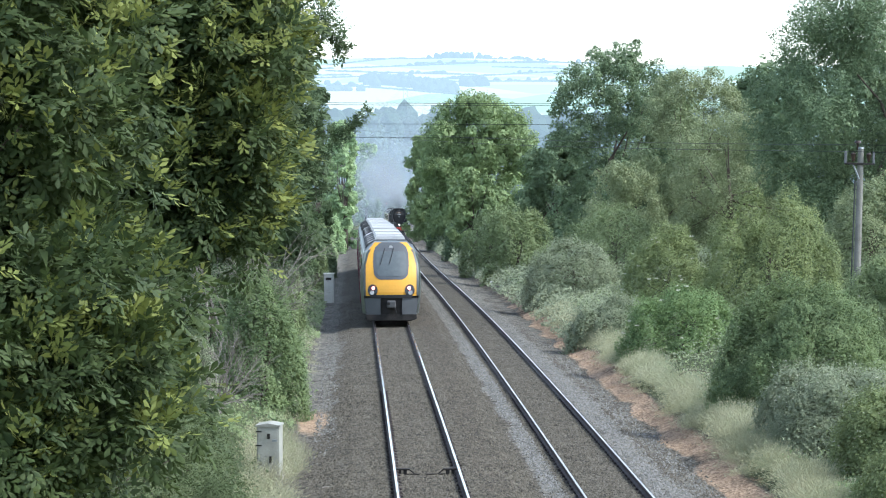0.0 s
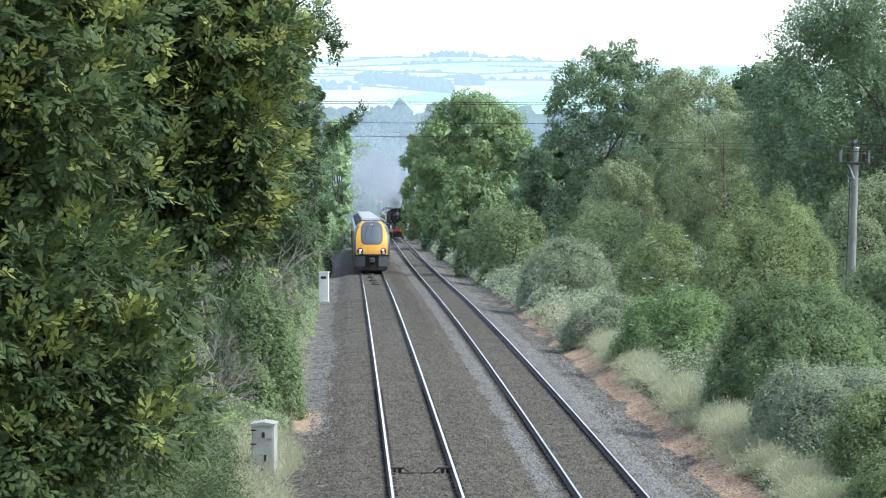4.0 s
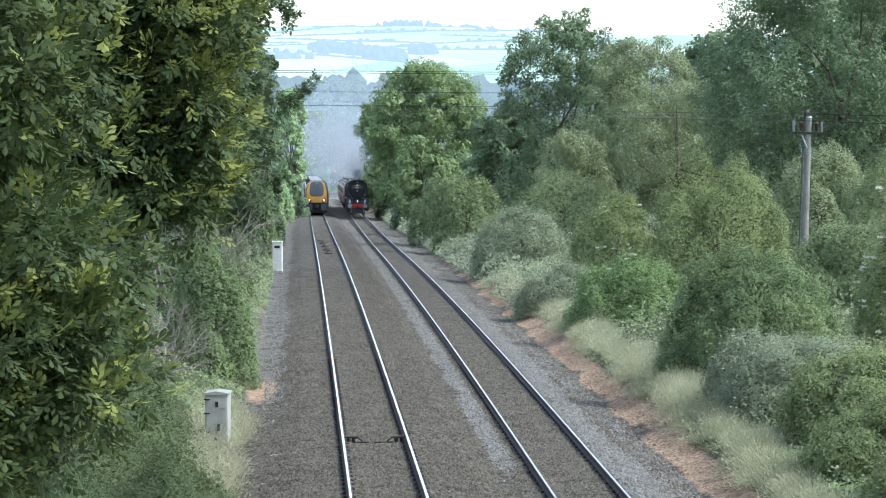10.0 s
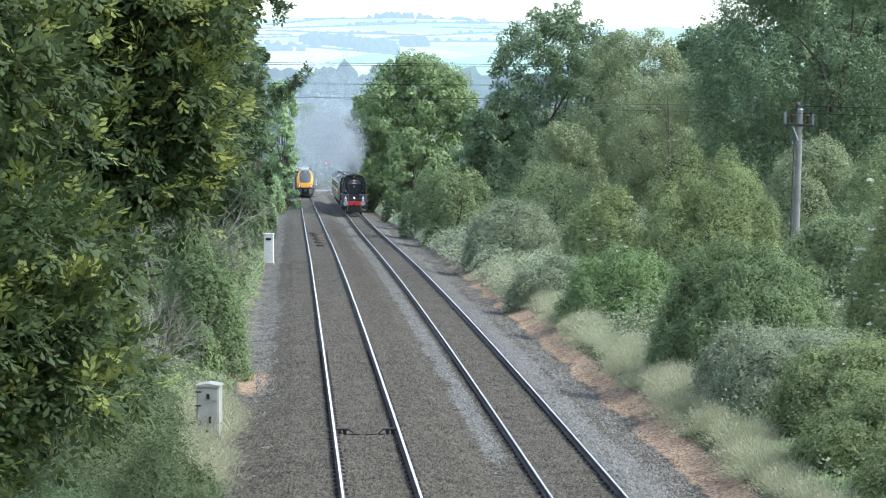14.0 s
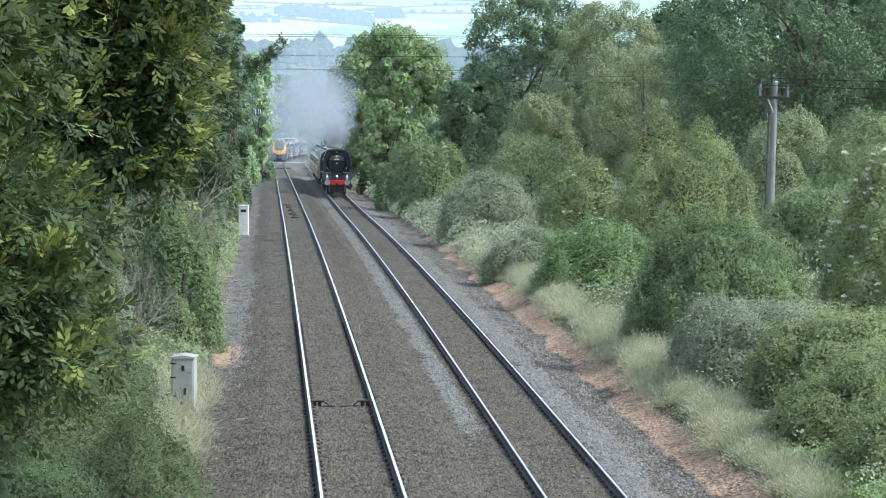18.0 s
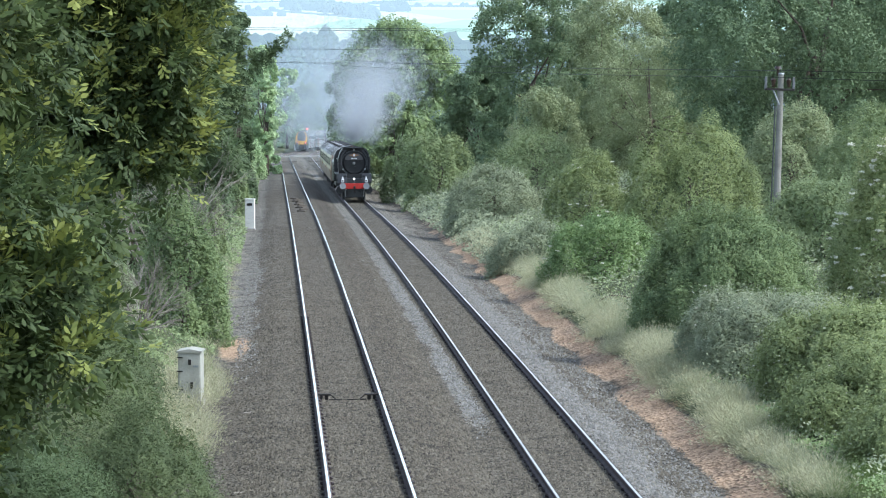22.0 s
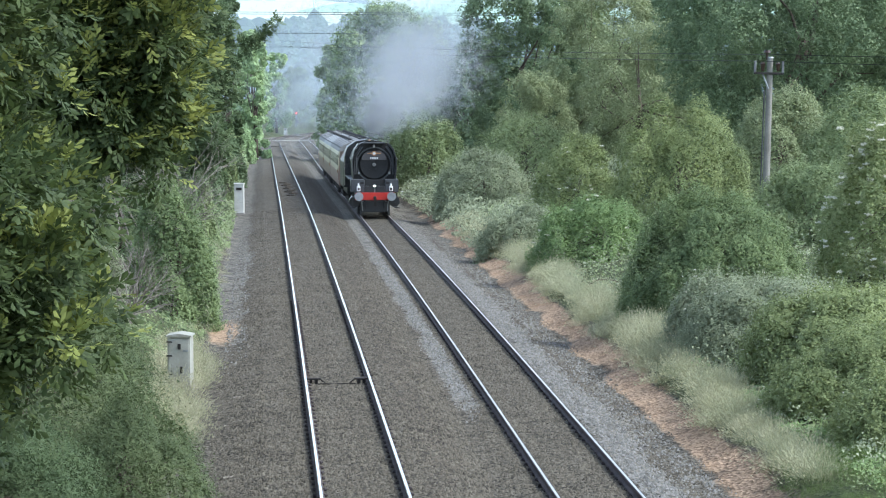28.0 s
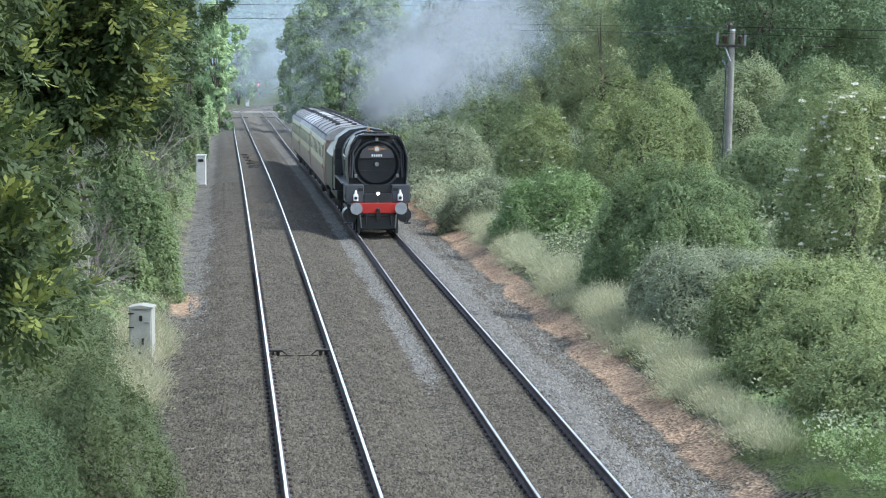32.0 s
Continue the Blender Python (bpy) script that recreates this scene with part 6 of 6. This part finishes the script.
arching_stem(9.9, 101.0, 10)
arching_stem(10.2, 86.0, -15)

# ---- smoke ----


def smoke_material(name, colour, share):
    m = bpy.data.materials.new(name)
    m.use_nodes = True
    n, link = m.node_tree.nodes, m.node_tree.links.new
    n.remove(n["Principled BSDF"])
    d = n.new("ShaderNodeBsdfDiffuse")
    d.inputs["Color"].default_value = (*colour, 1)
    tl = n.new("ShaderNodeBsdfTranslucent")
    tl.inputs["Color"].default_value = (*colour, 1)
    half = n.new("ShaderNodeMixShader")
    link(d.outputs[0], half.inputs[1])
    link(tl.outputs[0], half.inputs[2])
    tr = n.new("ShaderNodeBsdfTransparent")
    ms = n.new("ShaderNodeMixShader")
    ms.inputs[0].default_value = share
    link(tr.outputs[0], ms.inputs[1])
    link(half.outputs[0], ms.inputs[2])
    link(ms.outputs[0], n["Material Output"].inputs["Surface"])
    return m


scene.cycles.transparent_max_bounces = 96
SMOKE = smoke_material("pale_smoke", (0.50, 0.53, 0.56), 0.068)
SMOKE_DARK = smoke_material("sooty_smoke", (0.36, 0.38, 0.40), 0.065)
MIST = smoke_material("smoke_haze", (0.46, 0.52, 0.56), 0.04)


def puff(name, radius, flake, n, material, seed, parent=None, squash=(1, 1, 1)):
    """A soft cloud of many thin flakes, denser towards its middle."""
    rng = np.random.default_rng(seed)
    d = rng.standard_normal((n, 3))
    d /= np.linalg.norm(d, axis=1, keepdims=True)
    p = d * (rng.random((n, 1)) ** 0.5) * np.array(squash)
    bumps = 1 + 0.25 * np.sin(d[:, :1] * 5 + seed) * np.sin(d[:, 1:2] * 4 + seed * 2)
    w = rng.standard_normal((n, 3))
    w /= np.linalg.norm(w, axis=1, keepdims=True)
    ob = leaf_mesh(name, p * bumps * radius, w, flake * rng.uniform(0.6, 1.5, n), rng, material, parent, slim=0.5)
    return ob


# The wide last puffs are added to haze the trees behind.
PLUME = [(0.9, 14.0, 5.6, 1.7, SMOKE), (2.4, 27.0, 7.0, 2.4, SMOKE), (4.6, 34.0, 7.2, 2.6, MIST), (6.0, 44.0, 7.4, 3.0, MIST), (0.0, 2.9, 4.5, 0.55, SMOKE_DARK), (0.3, 5.0, 4.9, 1.0, SMOKE_DARK), (0.9, 8.5, 5.4, 1.5, SMOKE), (1.6, 12.5, 5.9, 1.9, SMOKE), (2.5, 17.5, 6.4, 2.3, SMOKE),
         (3.3, 23.5, 6.9, 2.5, SMOKE), (4.1, 31.0, 7.5, 2.8, SMOKE), (5.0, 40.0, 8.1, 3.2, SMOKE), (5.8, 52.0, 8.6, 3.6, SMOKE), (7.0, 64.0, 8.2, 4.4, MIST), (8.5, 80.0, 9.0, 5.4, MIST), (7.0, 95.0, 8.8, 6.0, MIST), (6.5, 112.0, 6.5, 8.5, MIST), (7.0, 140.0, 6.0, 9.5, MIST), (3.0, 170.0, 5.0, 10.0, MIST), (8.0, 205.0, 6.0, 11.0, MIST)]


def plume():
    made = []
    for k, (dx, dy, dz, rad, m_) in enumerate(PLUME):
        ob = puff("smoke_puff", rad * 1.15, 0.12 + rad * 0.1, 2200, m_, 50 + k)
        tagged(ob, "drifting puff of grey-white engine smoke", "smoke", "smoke of the locomotive", "stuff")
        made.append((ob, dx, dy, dz))
    return made


# Thin flake clouds, added to lay distance haze beyond the crest.
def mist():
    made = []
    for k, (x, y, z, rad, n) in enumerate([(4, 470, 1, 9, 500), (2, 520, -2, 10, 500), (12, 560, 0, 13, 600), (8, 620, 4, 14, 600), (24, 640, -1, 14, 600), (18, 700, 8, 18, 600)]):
        ob = puff("haze_veil", rad, rad * 0.28, n, MIST, 80 + k, squash=(1, 0.8, 0.75))
        tagged(ob, "thin bluish smoke haze hanging beyond the crest", "smoke", "smoke hanging over the line", "stuff")
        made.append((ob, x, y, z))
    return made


SMOKE_PUFFS, HAZE_VEILS = plume(), mist()


def motions():
    """All that moves: both trains, the driving wheels, the smoke."""
    halves = [k * 0.5 for k in range(65)]
    for r, off in DIESEL:
        walk(r, [(t, track_pose(diesel_at(t) + off, False)) for t in halves])
    for r, off in STEAM:
        walk(r, [(t, track_pose(steam_at(t) + off, True)) for t in halves])
    fine_steps = [k * 0.1333 for k in range(240)] + [32.0]
    for w, r in WHEELS:
        at = Vector(w.location)
        walk(w, [(t, pose(*at, math.degrees((steam_at(t) - 100) / r), 0, 0)) for t in fine_steps])
    for k, (ob, dx, dy, dz) in enumerate(SMOKE_PUFFS):
        rows = []
        for t in halves:
            y = steam_at(t) + dy
            side = lerp_table(t, [(0, -0.5), (16, -0.45), (19, 0.0), (23, 0.75), (28, 1.0), (30, 1.25), (32, 1.6)])
            sway = 0.25 * math.sin(0.9 * t + k * 1.7) * dy / 12
            rows.append((t, pose(track_x(y, True) + dx * side + sway, y, rail_z(steam_at(t)) + dz + 0.15 * math.sin(1.3 * t + k) * dy / 12, 4 * t + 30 * k, 3 * t, 9 * t)))
        walk(ob, rows)
    for k, (ob, x, y, z) in enumerate(HAZE_VEILS):
        walk(ob, [(t, pose(x + 0.12 * t, y + 0.2 * t, z + 0.03 * t, 0, 0, 1.5 * t)) for t in (0, 16, 32)])


motions()
